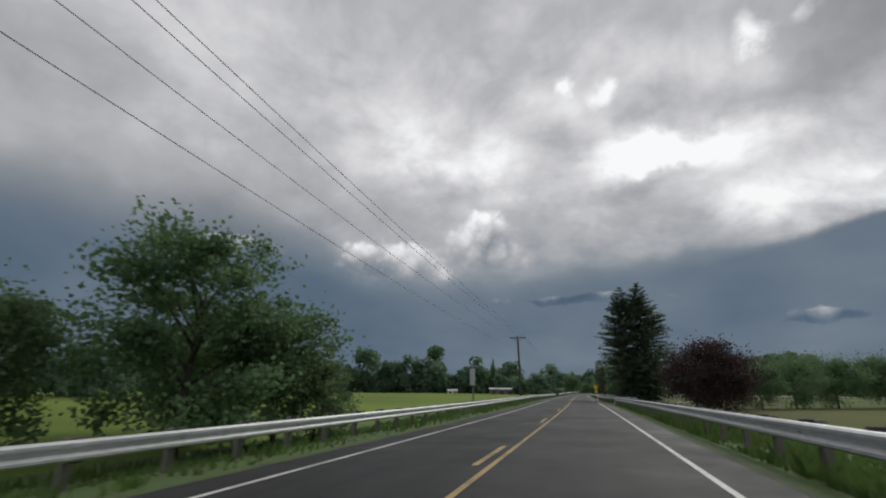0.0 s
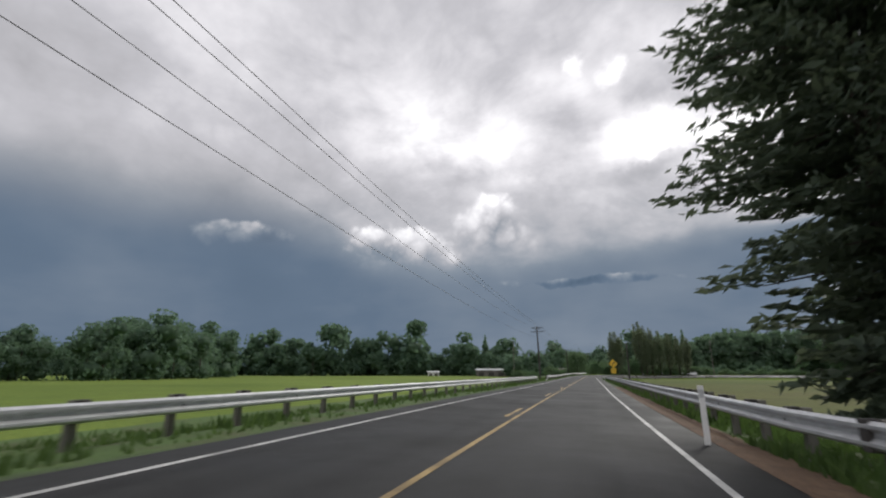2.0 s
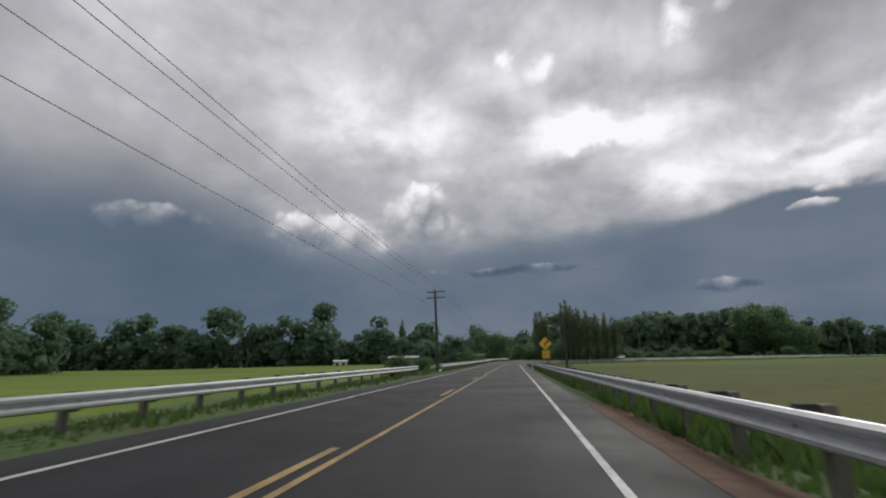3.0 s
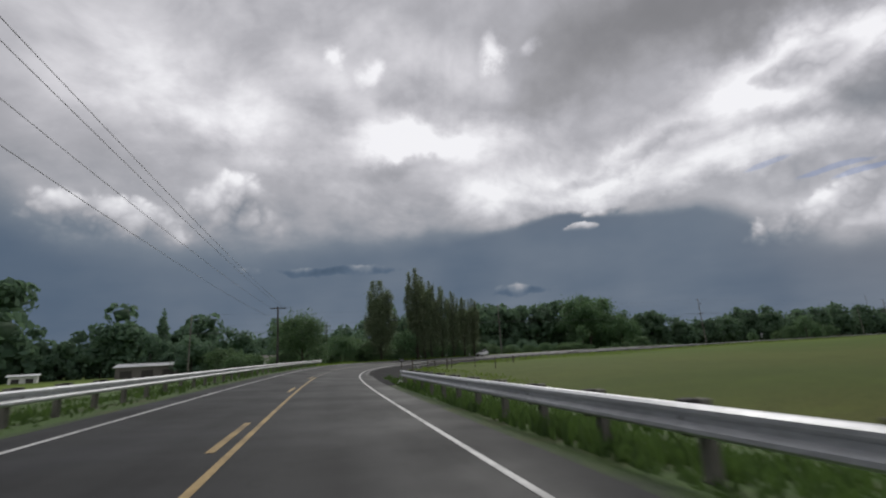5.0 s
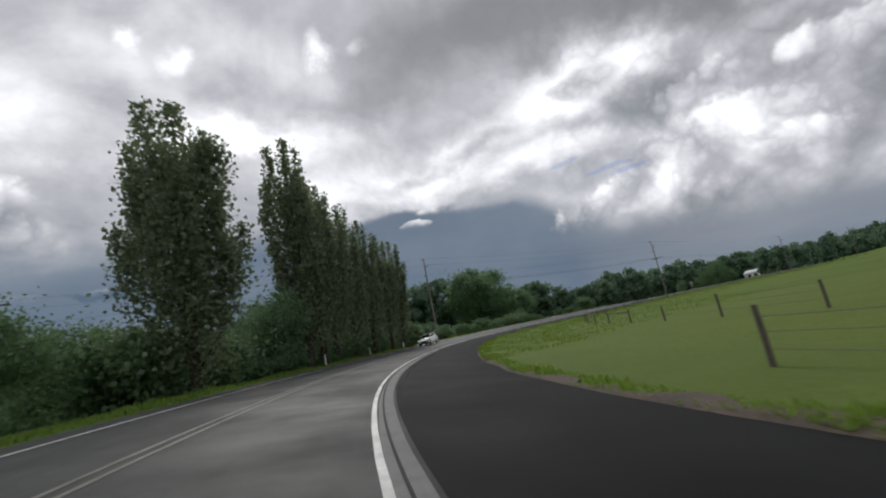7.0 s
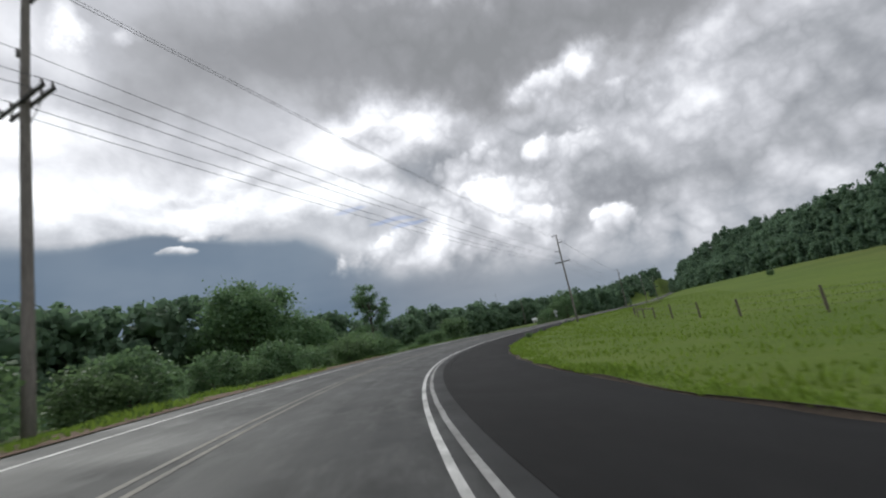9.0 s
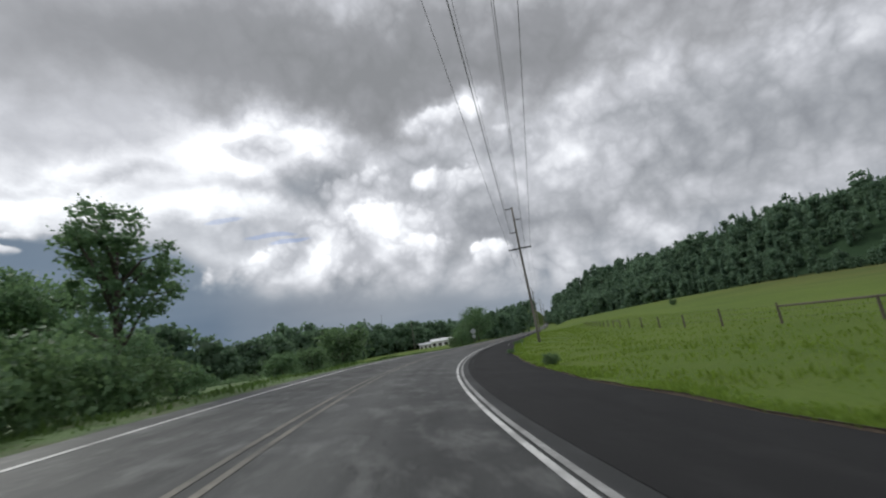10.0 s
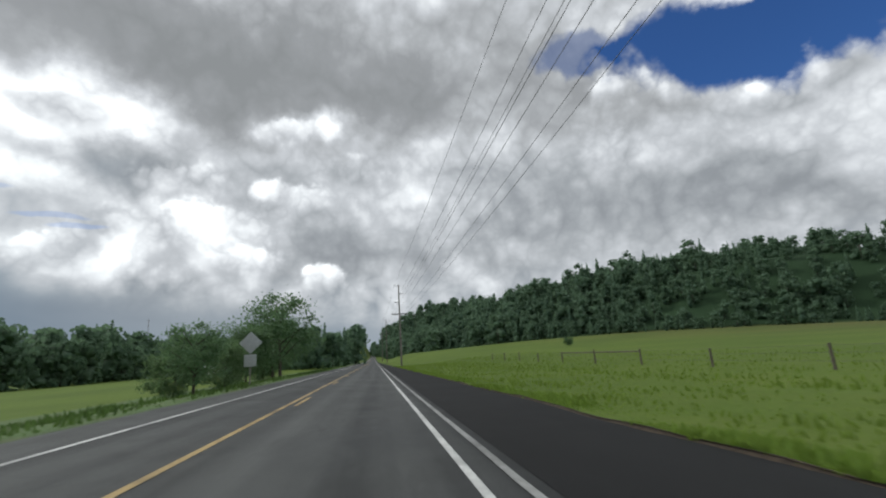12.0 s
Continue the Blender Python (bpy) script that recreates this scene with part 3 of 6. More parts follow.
M_MAILBOX = rough_surface("mailbox_black", (0.018, 0.018, 0.02), (0.045, 0.045, 0.048), 8, 0.45, 0.3, bump=0.05)
M_CAR = rough_surface("car_paint", (0.60, 0.61, 0.60), (0.70, 0.71, 0.70), 2, 0.25, 0.2, bump=0.0)
M_RUBBER = rough_surface("rubber", (0.015, 0.015, 0.015), (0.035, 0.035, 0.035), 20, 0.85)
M_RED = rough_surface("red_lens", (0.35, 0.02, 0.02), (0.5, 0.04, 0.03), 6, 0.3, bump=0.02)

# ---- helpers for meshes ----
def mesh_of(name, verts, faces, mats, smooth=False, uvs=None):
    me = bpy.data.meshes.new(name)
    me.from_pydata([tuple(v) for v in verts], [], [tuple(f) for f in faces])
    for m in mats if isinstance(mats, (list, tuple)) else [mats]:
        me.materials.append(m)
    if smooth:
        me.polygons.foreach_set("use_smooth", [True] * len(me.polygons))
    if uvs is not None:
        layer = me.uv_layers.new(name="UVMap")
        loops = np.zeros(len(me.loops), dtype=np.int32)
        me.loops.foreach_get("vertex_index", loops)
        layer.data.foreach_set("uv", np.asarray(uvs, dtype=np.float32)[loops].ravel())
    me.update()
    return me


def part(name, bm, mat, parent=None, label=""):
    """Links a bmesh, or a mesh that is shared, as one object under its thing."""
    if isinstance(bm, bmesh.types.BMesh):
        me = bpy.data.meshes.new(name)
        bm.to_mesh(me)
        bm.free()
        me.materials.append(mat)
    else:
        me = bm
    ob = new(name, me)
    ob.parent = parent
    if label:
        tagged(ob, label)
    return ob


def box(bm, size, at, turn=None, bevel=0.0):
    """A bevelled block in bm, size x y z, centred at a place."""
    m = Matrix.Translation(at) @ (turn or Matrix()) @ Matrix.Diagonal((*size, 1))
    r = bmesh.ops.create_cube(bm, size=1.0, matrix=m)
    if bevel:
        edges = list({e for v in r["verts"] for e in v.link_edges})
        bmesh.ops.bevel(bm, geom=edges, offset=bevel, segments=1, affect="EDGES")
    return bm


def tube_arrays(points, radii, sides=7):
    """Verts and faces of a tapering tube along points."""
    verts, faces = [], []
    pts = [Vector(p) for p in points]
    ref = Vector((0.31, 0.83, 0.46))
    for i, p in enumerate(pts):
        d = (pts[min(i + 1, len(pts) - 1)] - pts[max(i - 1, 0)]).normalized()
        a = d.cross(ref).normalized()
        b = d.cross(a)
        for k in range(sides):
            w = 2 * math.pi * k / sides
            verts.append(p + (a * math.cos(w) + b * math.sin(w)) * radii[i])
    for i in range(len(pts) - 1):
        for k in range(sides):
            k2 = (k + 1) % sides
            faces.append((i * sides + k, i * sides + k2, (i + 1) * sides + k2, (i + 1) * sides + k))
    faces.append(tuple(range(sides))[::-1])
    faces.append(tuple(range((len(pts) - 1) * sides, len(pts) * sides)))
    return verts, faces


def tubes(name, runs, mat, sides=7):
    """One smooth mesh out of several tubes (points, radii)."""
    V, F = [], []
    for points, radii in runs:
        v, f = tube_arrays(points, radii, sides)
        n = len(V)
        V += v
        F += [tuple(i + n for i in q) for q in f]
    return mesh_of(name, V, F, mat, smooth=True)


def thing(name, place, label, category, group="", kind="", turn=0.0):
    ob = new(name)
    ob.matrix_world = pose(place[0], place[1], place[2], 0, 0, turn)
    return tagged(ob, label, category, group, kind)


# ---- the line of the road ----
def spline(xk, yk, x):
    xk, yk = np.asarray(xk, float), np.asarray(yk, float)
    n, h = len(xk), np.diff(xk)
    A, b = np.eye(n), np.zeros(n)
    for i in range(1, n - 1):
        A[i, i - 1], A[i, i], A[i, i + 1] = h[i - 1], 2 * (h[i - 1] + h[i]), h[i]
        b[i] = 6 * ((yk[i + 1] - yk[i]) / h[i] - (yk[i] - yk[i - 1]) / h[i - 1])
    m = np.linalg.solve(A, b)
    x = np.clip(x, xk[0], xk[-1])
    i = np.clip(np.searchsorted(xk, x) - 1, 0, n - 2)
    d = x - xk[i]
    return yk[i] + d * ((yk[i + 1] - yk[i]) / h[i] - h[i] * (2 * m[i] + m[i + 1]) / 6) + d ** 2 * m[i] / 2 + d ** 3 * (m[i + 1] - m[i]) / (6 * h[i])


S0, S1, STEP = -160.0, 1500.0, 1.0
SS = np.arange(S0, S1 + STEP, STEP)
HD = np.radians(spline(ROAD_S, ROAD_HEAD, SS))
CC = spline(ROAD_S, ROAD_CENTRE, SS)
BK = np.tan(np.radians(spline(ROAD_S, ROAD_BANK, SS)))
DX, DY = -np.sin(HD), np.cos(HD)
PX = np.concatenate([[0], np.cumsum((DX[1:] + DX[:-1]) / 2 * STEP)])
PY = np.concatenate([[0], np.cumsum((DY[1:] + DY[:-1]) / 2 * STEP)])
i0 = int(round(-S0 / STEP))
PX, PY = PX - PX[i0], PY - PY[i0]
NX, NY = np.cos(HD), np.sin(HD)
# far ahead the road climbs a little towards the hills
CLIMB = np.where(SS > 520, (np.maximum(SS - 520, 0) / 300) ** 2 * 1.5, 0.0)


def road_at(s, lat, lift=0.0):
    """A place beside the road: arc length, metres to the right of the centre line, metres above its surface."""
    c = np.interp(s, SS, CC)
    q = lat + c
    return Vector((np.interp(s, SS, PX) + q * np.interp(s, SS, NX), np.interp(s, SS, PY) + q * np.interp(s, SS, NY),
                   float(q * np.interp(s, SS, BK) + np.interp(s, SS, CLIMB)) + lift))


def road_turn(s):
    return math.degrees(np.interp(s, SS, HD))


def smooth01(x):
    x = np.clip(x, 0, 1)
    return x * x * (3 - 2 * x)


WOOD_X = (200, 250, 330, 415, 600, 900, 1500)
WOOD_Y = (-260, -60, 60, 178, 285, 325, 345)


def wood_depth(x, y):
    """How far inside the hillside wood a place lies."""
    return (np.interp(x, WOOD_X, WOOD_Y) - y) * 0.72


def land(x, y):
    """Height of the fields, the knoll and the wooded hill."""
    x, y = np.asarray(x, float), np.asarray(y, float)
    d = wood_depth(x, y)
    z = -0.75 + 0.25 * np.sin(x * 0.031 + 1.3) * np.cos(y * 0.027)
    z = z + 9.0 * np.exp(-((x - 440) ** 2 + (y - 165) ** 2) / (2 * 125.0 ** 2))
    near = smooth01((x - 60) / 140)
    z = z + near * (48 * smooth01(d / 92) + 24 * smooth01((d - 80) / 240)) * (0.95 + 0.05 * np.clip((620 - x) / 250, 0, 1))
    z = z + 14 * smooth01((x - 700) / 700)
    # the far wooded ridge that the road runs towards
    z = z + 36 * smooth01((x - 760) / 320) * np.exp(-(np.maximum(y - 345, 0) / 150) ** 2)
    # the low ground on the outside of the bend
    z = z - 0.9 * smooth01((y - 318) / 40) * smooth01((x - 20) / 60)
    return z


def nearest_road(x, y):
    x, y = np.asarray(x, float).ravel(), np.asarray(y, float).ravel()
    k = np.zeros(len(x), int)
    for a in range(0, len(x), 2000):
        k[a:a + 2000] = np.argmin((x[a:a + 2000, None] - PX[None, ::3]) ** 2 + (y[a:a + 2000, None] - PY[None, ::3]) ** 2, axis=1) * 3
    lat = (x - PX[k]) * NX[k] + (y - PY[k]) * NY[k] - CC[k]
    return k, lat


def verge_drop(s, lat):
    """Fall of the roadside below the road's plane, by distance from the centre line."""
    bend = smooth01((np.asarray(s, float) - 190) / 30)
    flat = np.interp(s, (196, 206, 225, 245, 262, 330, 420, 520, 640), (4.4, 6.0, 7.2, 8.0, 8.2, 7.6, 6.8, 5.8, 4.5)) + 0.3
    right = np.interp(lat, (4.3, 5.4, 7.0, 9.5, 13), (0.03, 0.10, 0.45, 0.85, 0.95))
    bank = np.interp(s, SS, BK) * (np.minimum(lat, 14) - flat)
    inside = np.interp(lat, (4.1, 6.4, 8.0, 14), (0.08, 0.12, 0.12, 0.14)) + np.where(lat > flat, bank, 0)
    left = np.interp(-np.asarray(lat, float), (3.6, 4.6, 6.4, 8.5, 11, 16), (0.03, 0.07, 0.22, 0.70, 1.0, 1.1))
    return np.where(np.asarray(lat) > 0, right * (1 - bend) + inside * bend, left)


def ground_z(x, y):
    """Height of the ground at any place."""
    shape = np.shape(x)
    k, lat = nearest_road(x, y)
    z_land = land(np.ravel(x), np.ravel(y))
    z_road = (np.clip(lat, -16, 16) + CC[k]) * BK[k] + CLIMB[k] - verge_drop(SS[k], np.clip(lat, -16, 16))
    w = smooth01((np.abs(lat) - 10) / 14)
    return (z_road * (1 - w) + z_land * w).reshape(shape)


def gz(x, y):
    return float(ground_z(np.array([x]), np.array([y]))[0])


# ---- ground, verges, road ----
def axis_of(lo, hi, step, far):
    mid = np.arange(lo, hi + step, step)
    grow, out, d = [], step, 0.0
    while d < far:
        out *= 1.25
        d += out
        grow.append(d)
    grow = np.array(grow)
    return np.concatenate([lo - grow[::-1], mid, hi + grow])


def build_ground():
    gx, gy = axis_of(-90, 560, 5.0, 3600), axis_of(-60, 480, 5.0, 3600)
    X, Y = np.meshgrid(gx, gy)
    Z = ground_z(X, Y)
    k, lat = nearest_road(X, Y)
    lat = lat.reshape(X.shape)
    Z = Z - 0.45 * (1 - smooth01((np.abs(lat) - 12) / 5))
    nx, ny = len(gx), len(gy)
    idx = np.arange(nx * ny).reshape(ny, nx)
    faces = np.stack([idx[:-1, :-1], idx[:-1, 1:], idx[1:, 1:], idx[1:, :-1]], -1).reshape(-1, 4)
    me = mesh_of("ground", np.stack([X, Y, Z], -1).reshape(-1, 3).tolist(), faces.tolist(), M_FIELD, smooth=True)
    # marks the wood's floor, where tree shade is painted into the ground
    cover = me.attributes.new("shaded_floor", "FLOAT", "POINT")
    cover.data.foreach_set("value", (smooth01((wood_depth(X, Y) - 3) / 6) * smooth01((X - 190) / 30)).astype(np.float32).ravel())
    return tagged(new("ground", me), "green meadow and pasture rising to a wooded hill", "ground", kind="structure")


def strip(name, s0, s1, lats, mat, lift=0.0, step=2.0, heights=None, label="", category="", parent=None):
    """A ribbon along the road through the given offsets; heights may add to the road's plane."""
    ss = np.linspace(s0, s1, max(2, int(round((s1 - s0) / step)) + 1))
    verts, uvs = [], []
    n = len(lats)
    for s in ss:
        for j, lat in enumerate(lats):
            lt = lat(s) if callable(lat) else lat
            p = road_at(s, lt, lift)
            if heights is not None:
                p.z += heights(s, lt)
            verts.append(p)
            uvs.append((abs(lt) - abs(lats[0](s) if callable(lats[0]) else lats[0]) if name == "verge" else lt, s))
    faces = [(i * n + j, i * n + j + 1, (i + 1) * n + j + 1, (i + 1) * n + j) for i in range(len(ss) - 1) for j in range(n - 1)]
    if lats_down(lats, ss[0]):
        faces = [f[::-1] for f in faces]
    ob = new(name, mesh_of(name, verts, faces, mat, smooth=True, uvs=uvs))
    ob.parent = parent
    if label:
        tagged(ob, label, category, kind="structure")
    return ob


def lats_down(lats, s):
    a, b = lats[0], lats[-1]
    return (b(s) if callable(b) else b) < (a(s) if callable(a) else a)


build_ground()
RIGHT_EDGE, LEFT_EDGE = 4.12, -3.75


def verge_height(s, lat):
    bump = 0.06 * noise.noise(Vector((s * 0.35, lat * 0.5, 0))) + 0.03 * noise.noise(Vector((s * 1.3, lat * 1.7, 3)))
    far = smooth01((abs(lat) - 4.6) / 2.0)
    sink = -0.55 * smooth01((abs(lat) - 14.5) / 3.0)
    return float(-verge_drop(s, lat) + bump * far + sink)


strip("verge", -100, 700, (LEFT_EDGE + 0.1, -4.3, -5, -5.8, -6.6, -7.6, -8.8, -10, -11.5, -13, -14.5, -17.5), M_VERGE, 0, 2.0, verge_height,
      "rough grassy roadside bank with a gravel edge", "verge")
RIGHT_BANK = (RIGHT_EDGE - 0.1, 4.7, 5.4, 6.2, 7.0, 8.0, 9.2, 10.5, 12, 13.2, 14.5, 17.5)
strip("verge", -100, 204, RIGHT_BANK, M_VERGE, 0, 2.0, verge_height, "rough grassy roadside bank with a gravel edge", "verge")
strip("verge", 204, 700, RIGHT_BANK, M_FIELD, 0, 2.0, verge_height, "meadow edge along the inside of the bend", "verge")
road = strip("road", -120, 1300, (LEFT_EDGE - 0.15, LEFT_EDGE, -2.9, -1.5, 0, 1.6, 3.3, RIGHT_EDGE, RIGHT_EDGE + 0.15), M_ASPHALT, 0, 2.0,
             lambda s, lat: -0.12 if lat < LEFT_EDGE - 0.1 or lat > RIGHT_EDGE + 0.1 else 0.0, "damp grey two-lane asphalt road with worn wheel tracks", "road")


def apron_edge(s):
    wide = np.interp(s, (196, 206, 225, 245, 262, 330, 420, 520, 640), (4.4, 6.0, 7.2, 8.0, 8.2, 7.6, 6.8, 5.8, 4.5))
    return float(wide + 0.22 * noise.noise(Vector((s * 0.21, 0, 5))) + 0.1 * noise.noise(Vector((s * 0.9, 2, 5))))


strip("pavement", 196, 640, (RIGHT_EDGE - 0.05, lambda s: 0.5 * (RIGHT_EDGE + apron_edge(s)), apron_edge, lambda s: apron_edge(s) + 0.35), M_APRON, -0.02, 1.5,
      lambda s, lat: 0.0 if lat < RIGHT_EDGE + 0.02 else -0.012 * (lat - RIGHT_EDGE) + (-0.22 if lat > apron_edge(s) + 0.2 else 0.0),
      "dark asphalt apron on the inside of the bend", "pavement")

strip("pavement", 210, 640, (3.9, RIGHT_EDGE + 0.02), M_APRON, 0.005, 1.5, None, "dark asphalt joining the apron to the lane", "pavement")

# painted lines and the worn seam outside the edge line
def right_line(d):
    return lambda s: float(np.interp(s, ROAD_S, EDGE_RIGHT)) + d


def left_line(d):
    return lambda s: float(np.interp(s, ROAD_S, EDGE_LEFT)) + d


def mark(s0, s1, lats, mat, label, step=2.0, lift=0.006):
    ob = strip("road_line", s0, s1, lats, mat, lift, step, None)
    return tagged(ob, label, "road marking", "painted road lines")


mark(-110, 1200, (right_line(-0.05), right_line(0.05)), M_WHITE, "worn white edge line on grey asphalt")
mark(-110, 1200, (left_line(-0.055), left_line(0.055)), M_WHITE, "worn white edge line on grey asphalt")
mark(-110, 206, (0.06, 0.16), M_YELLOW, "solid yellow centre line on grey asphalt")
mark(206, 420, (0.06, 0.16), M_YELLOW_FADED, "worn faded yellow centre line on grey asphalt")
mark(420, 1200, (-0.18, -0.07), M_YELLOW, "solid yellow centre line on grey asphalt")
mark(206, 420, (-0.22, -0.12), M_YELLOW_FADED, "worn faded yellow centre line on grey asphalt")


def seam_at(d):
    def f(s):
        wide = float(np.interp(s, (212, 228, 262, 300), (0.03, 0.16, 0.17, 0.05)))
        mid = float(np.interp(s, (230, 285, 325, 352, 385, 425, 600), (3.66, 3.68, 3.52, 3.54, 3.64, 3.70, 3.70)))
        return mid + d * wide + 0.02 * noise.noise(Vector((s * 0.8, 1, 9)))
    return f


seam = strip("pavement_seam", 212, 300, (seam_at(-1), seam_at(1)), M_SEAM, 0.005, 1.0)
tagged(seam, "pale worn strip outside the edge line", "pavement", kind="structure")
mark(300, 640, (seam_at(-1), seam_at(1)), M_WHITE_FADED, "second thin worn white line outside the edge line", 1.0, 0.007)


strip("pavement", 54.6, 66.6, (RIGHT_EDGE - 0.05, 4.7, 5.4, 6.2, 7.0, 8.0, 9.2, 10.5, 12, 13.2, 15, 18), M_DRIVE, 0.03, 1.0, verge_height,
      "worn dark gravel mouth of the farm drive", "pavement")
strip("verge", 66.6, 116, (RIGHT_EDGE - 0.02, 4.45, lambda s: 4.85 + 0.3 * noise.noise(Vector((s * 0.5, 3, 3)))), M_DRY, 0.035, 0.8, verge_height,
      "reddish gravel and soil between the edge line and the guardrail", "verge")


joint = strip("pavement_joint", 214, 300, (right_line(0.17), right_line(0.21)), M_JOINT, 0.009, 1.0)
tagged(joint, "open dark joint beside the white edge line", "pavement", kind="structure")


def soil_out(s):
    wide = float(np.interp(s, (200, 215, 245, 280, 320, 420), (0.9, 1.6, 0.9, 0.25, 0.15, 0.12)))
    return apron_edge(s) + max(0.1, wide * (0.6 + 0.9 * noise.noise(Vector((s * 0.5, 4, 1))) + 0.5 * noise.noise(Vector((s * 1.7, 4, 8)))))


strip("verge", 200, 560, (lambda s: apron_edge(s) - 0.15, lambda s: apron_edge(s) + 0.1, lambda s: 0.5 * (apron_edge(s) + soil_out(s)), soil_out), M_SOIL, 0.10, 0.8,
      lambda s, lat: verge_height(s, lat) - (0.13 if lat < apron_edge(s) else 0.0),
      "bare brown soil along the ragged apron edge", "verge")
strip("verge", 318, 356, (LEFT_EDGE - 0.12, -4.6, lambda s: -5.6 + 0.7 * noise.noise(Vector((s * 0.4, 7, 2)))), M_DRY, 0.05, 0.8, verge_height,
      "strip of reddish dry grass and soil beside the bend", "verge")
for k in range(-8, 16):
    mark(20.5 + 12.2 * k, 23.6 + 12.2 * k, (-0.23, -0.11), M_YELLOW, "short yellow centre dash on grey asphalt", 1.0)
for k in range(22):
    mark(436 + 12.2 * k, 439 + 12.2 * k, (0.08, 0.19), M_YELLOW, "short yellow centre dash on grey asphalt", 1.0)

# ---- guardrails ----
def beam_mesh(length):
    """A steel rail panel of W section, 4 mm thick, along y, its face towards +x; z 0 is its mid height."""
    prof = [(0.0, 0.155), (0.03, 0.150), (0.075, 0.115), (0.075, 0.075), (0.012, 0.028), (0.012, -0.028), (0.075, -0.075), (0.075, -0.115), (0.03, -0.150), (0.0, -0.155)]
    verts, faces = [], []
    n = len(prof)
    for y in (-0.02, length + 0.02):
        for back in (0.0, -0.005):
            verts += [(x + back, y, z) for x, z in prof]
    for j in range(n - 1):
        faces.append((j, j + 1, 2 * n + j + 1, 2 * n + j))
        faces.append((n + j + 1, n + j, 3 * n + j, 3 * n + j + 1))
    for a, b in ((0, n), (2 * n, 3 * n)):
        faces += [(a + j, b + j, b + j + 1, a + j + 1) for j in range(n - 1)]
    faces += [(0, 2 * n, 3 * n, n), (n - 1, 2 * n - 1, 4 * n - 1, 3 * n - 1)]
    bm = bmesh.new()
    vs = [bm.verts.new(v) for v in verts]
    for f in faces:
        bm.faces.new([vs[i] for i in f])
    bmesh.ops.recalc_face_normals(bm, faces=bm.faces)
    me = bpy.data.meshes.new("rail_panel")
    bm.to_mesh(me)
    bm.free()
    me.materials.append(M_STEEL)
    return me


PANEL = 3.81
BEAM = beam_mesh(PANEL)
_bm = box(bmesh.new(), (0.13, 0.16, 1.25), (0, 0, -0.465), None, 0.012)
POST = bpy.data.meshes.new("post")
_bm.to_mesh(POST), _bm.free(), POST.materials.append(M_POST)
_bm = box(bmesh.new(), (0.17, 0.16, 0.36), (0, 0, 0), None, 0.01)
BLOCK = bpy.data.meshes.new("spacer_block")
_bm.to_mesh(BLOCK), _bm.free(), BLOCK.materials.append(M_ARM)
_bm = bmesh.new()
bmesh.ops.create_cone(_bm, cap_ends=True, segments=6, radius1=0.018, radius2=0.016, depth=0.02, matrix=pose(0, 0, 0, 0, 90, 0))
BOLT = bpy.data.meshes.new("bolt")
_bm.to_mesh(BOLT), _bm.free(), BOLT.materials.append(M_SEAM)


def guardrail(s0, s1, side, lat_of, top, label, ends=(None, None)):
    """side +1: to the right of the road, the face towards the lane. lat_of gives the offset by arc length."""
    rail = thing("guardrail", road_at(s0, lat_of(s0)), label, "guardrail", "guardrails along the road")
    inv = rail.matrix_world.inverted()
    mid_h = top - 0.155
    n = max(1, int(round((s1 - s0) / PANEL)))
    for i in range(n):
        a, b = s0 + PANEL * i, s0 + PANEL * (i + 1)
        p = road_at(a, lat_of(a), mid_h)
        q = road_at(b, lat_of(b), mid_h)
        d = (q - p).normalized()
        x = Vector((0, 0, 1)).cross(d).normalized() * side   # towards the lane
        y, fx = d, x
        z = fx.cross(y).normalized()
        if z.z < 0:
            # mirror the run so that the face still looks at the lane
            y, p = -y, q
            z = fx.cross(y).normalized()
        m = Matrix((fx, y, z)).transposed().to_4x4()
        m.translation = p
        panel = part("rail_panel", BEAM, None, rail)
        panel.matrix_world = m @ Matrix.Diagonal((1, (q - p).length / PANEL if p is not q else 1, 1, 1))
        for half in (0.0, 0.5):
            s = a + half * PANEL
            base = road_at(s, lat_of(s), mid_h)
            out = -fx
            pm = Matrix((fx, z.cross(fx), Vector((0, 0, 1)))).transposed().to_4x4()
            jit = 0.02 * math.sin(s * 12.9)
            pm.translation = base + out * 0.27 + Vector((0, 0, 0.02 + jit))
            post = part("post", POST, None, rail)
            post.matrix_world = pm
            bmx = pm.copy()
            bmx.translation = base + out * 0.095 + Vector((0, 0, 0.01 + jit))
            blk = part("spacer_block", BLOCK, None, post)
            blk.matrix_world = bmx
            if half == 0.0:
                for dz in (0.0,):
                    bolt = part("bolt", BOLT, None, rail)
                    bb = pm.copy()
                    bb.translation = base + fx * 0.02 + Vector((0, 0, dz))
                    bolt.matrix_world = bb
    for where, s in zip(ends, (s0, s0 + PANEL * n)):
        if where:
            end_terminal(rail, s, side, lat_of, mid_h, where)
    return rail


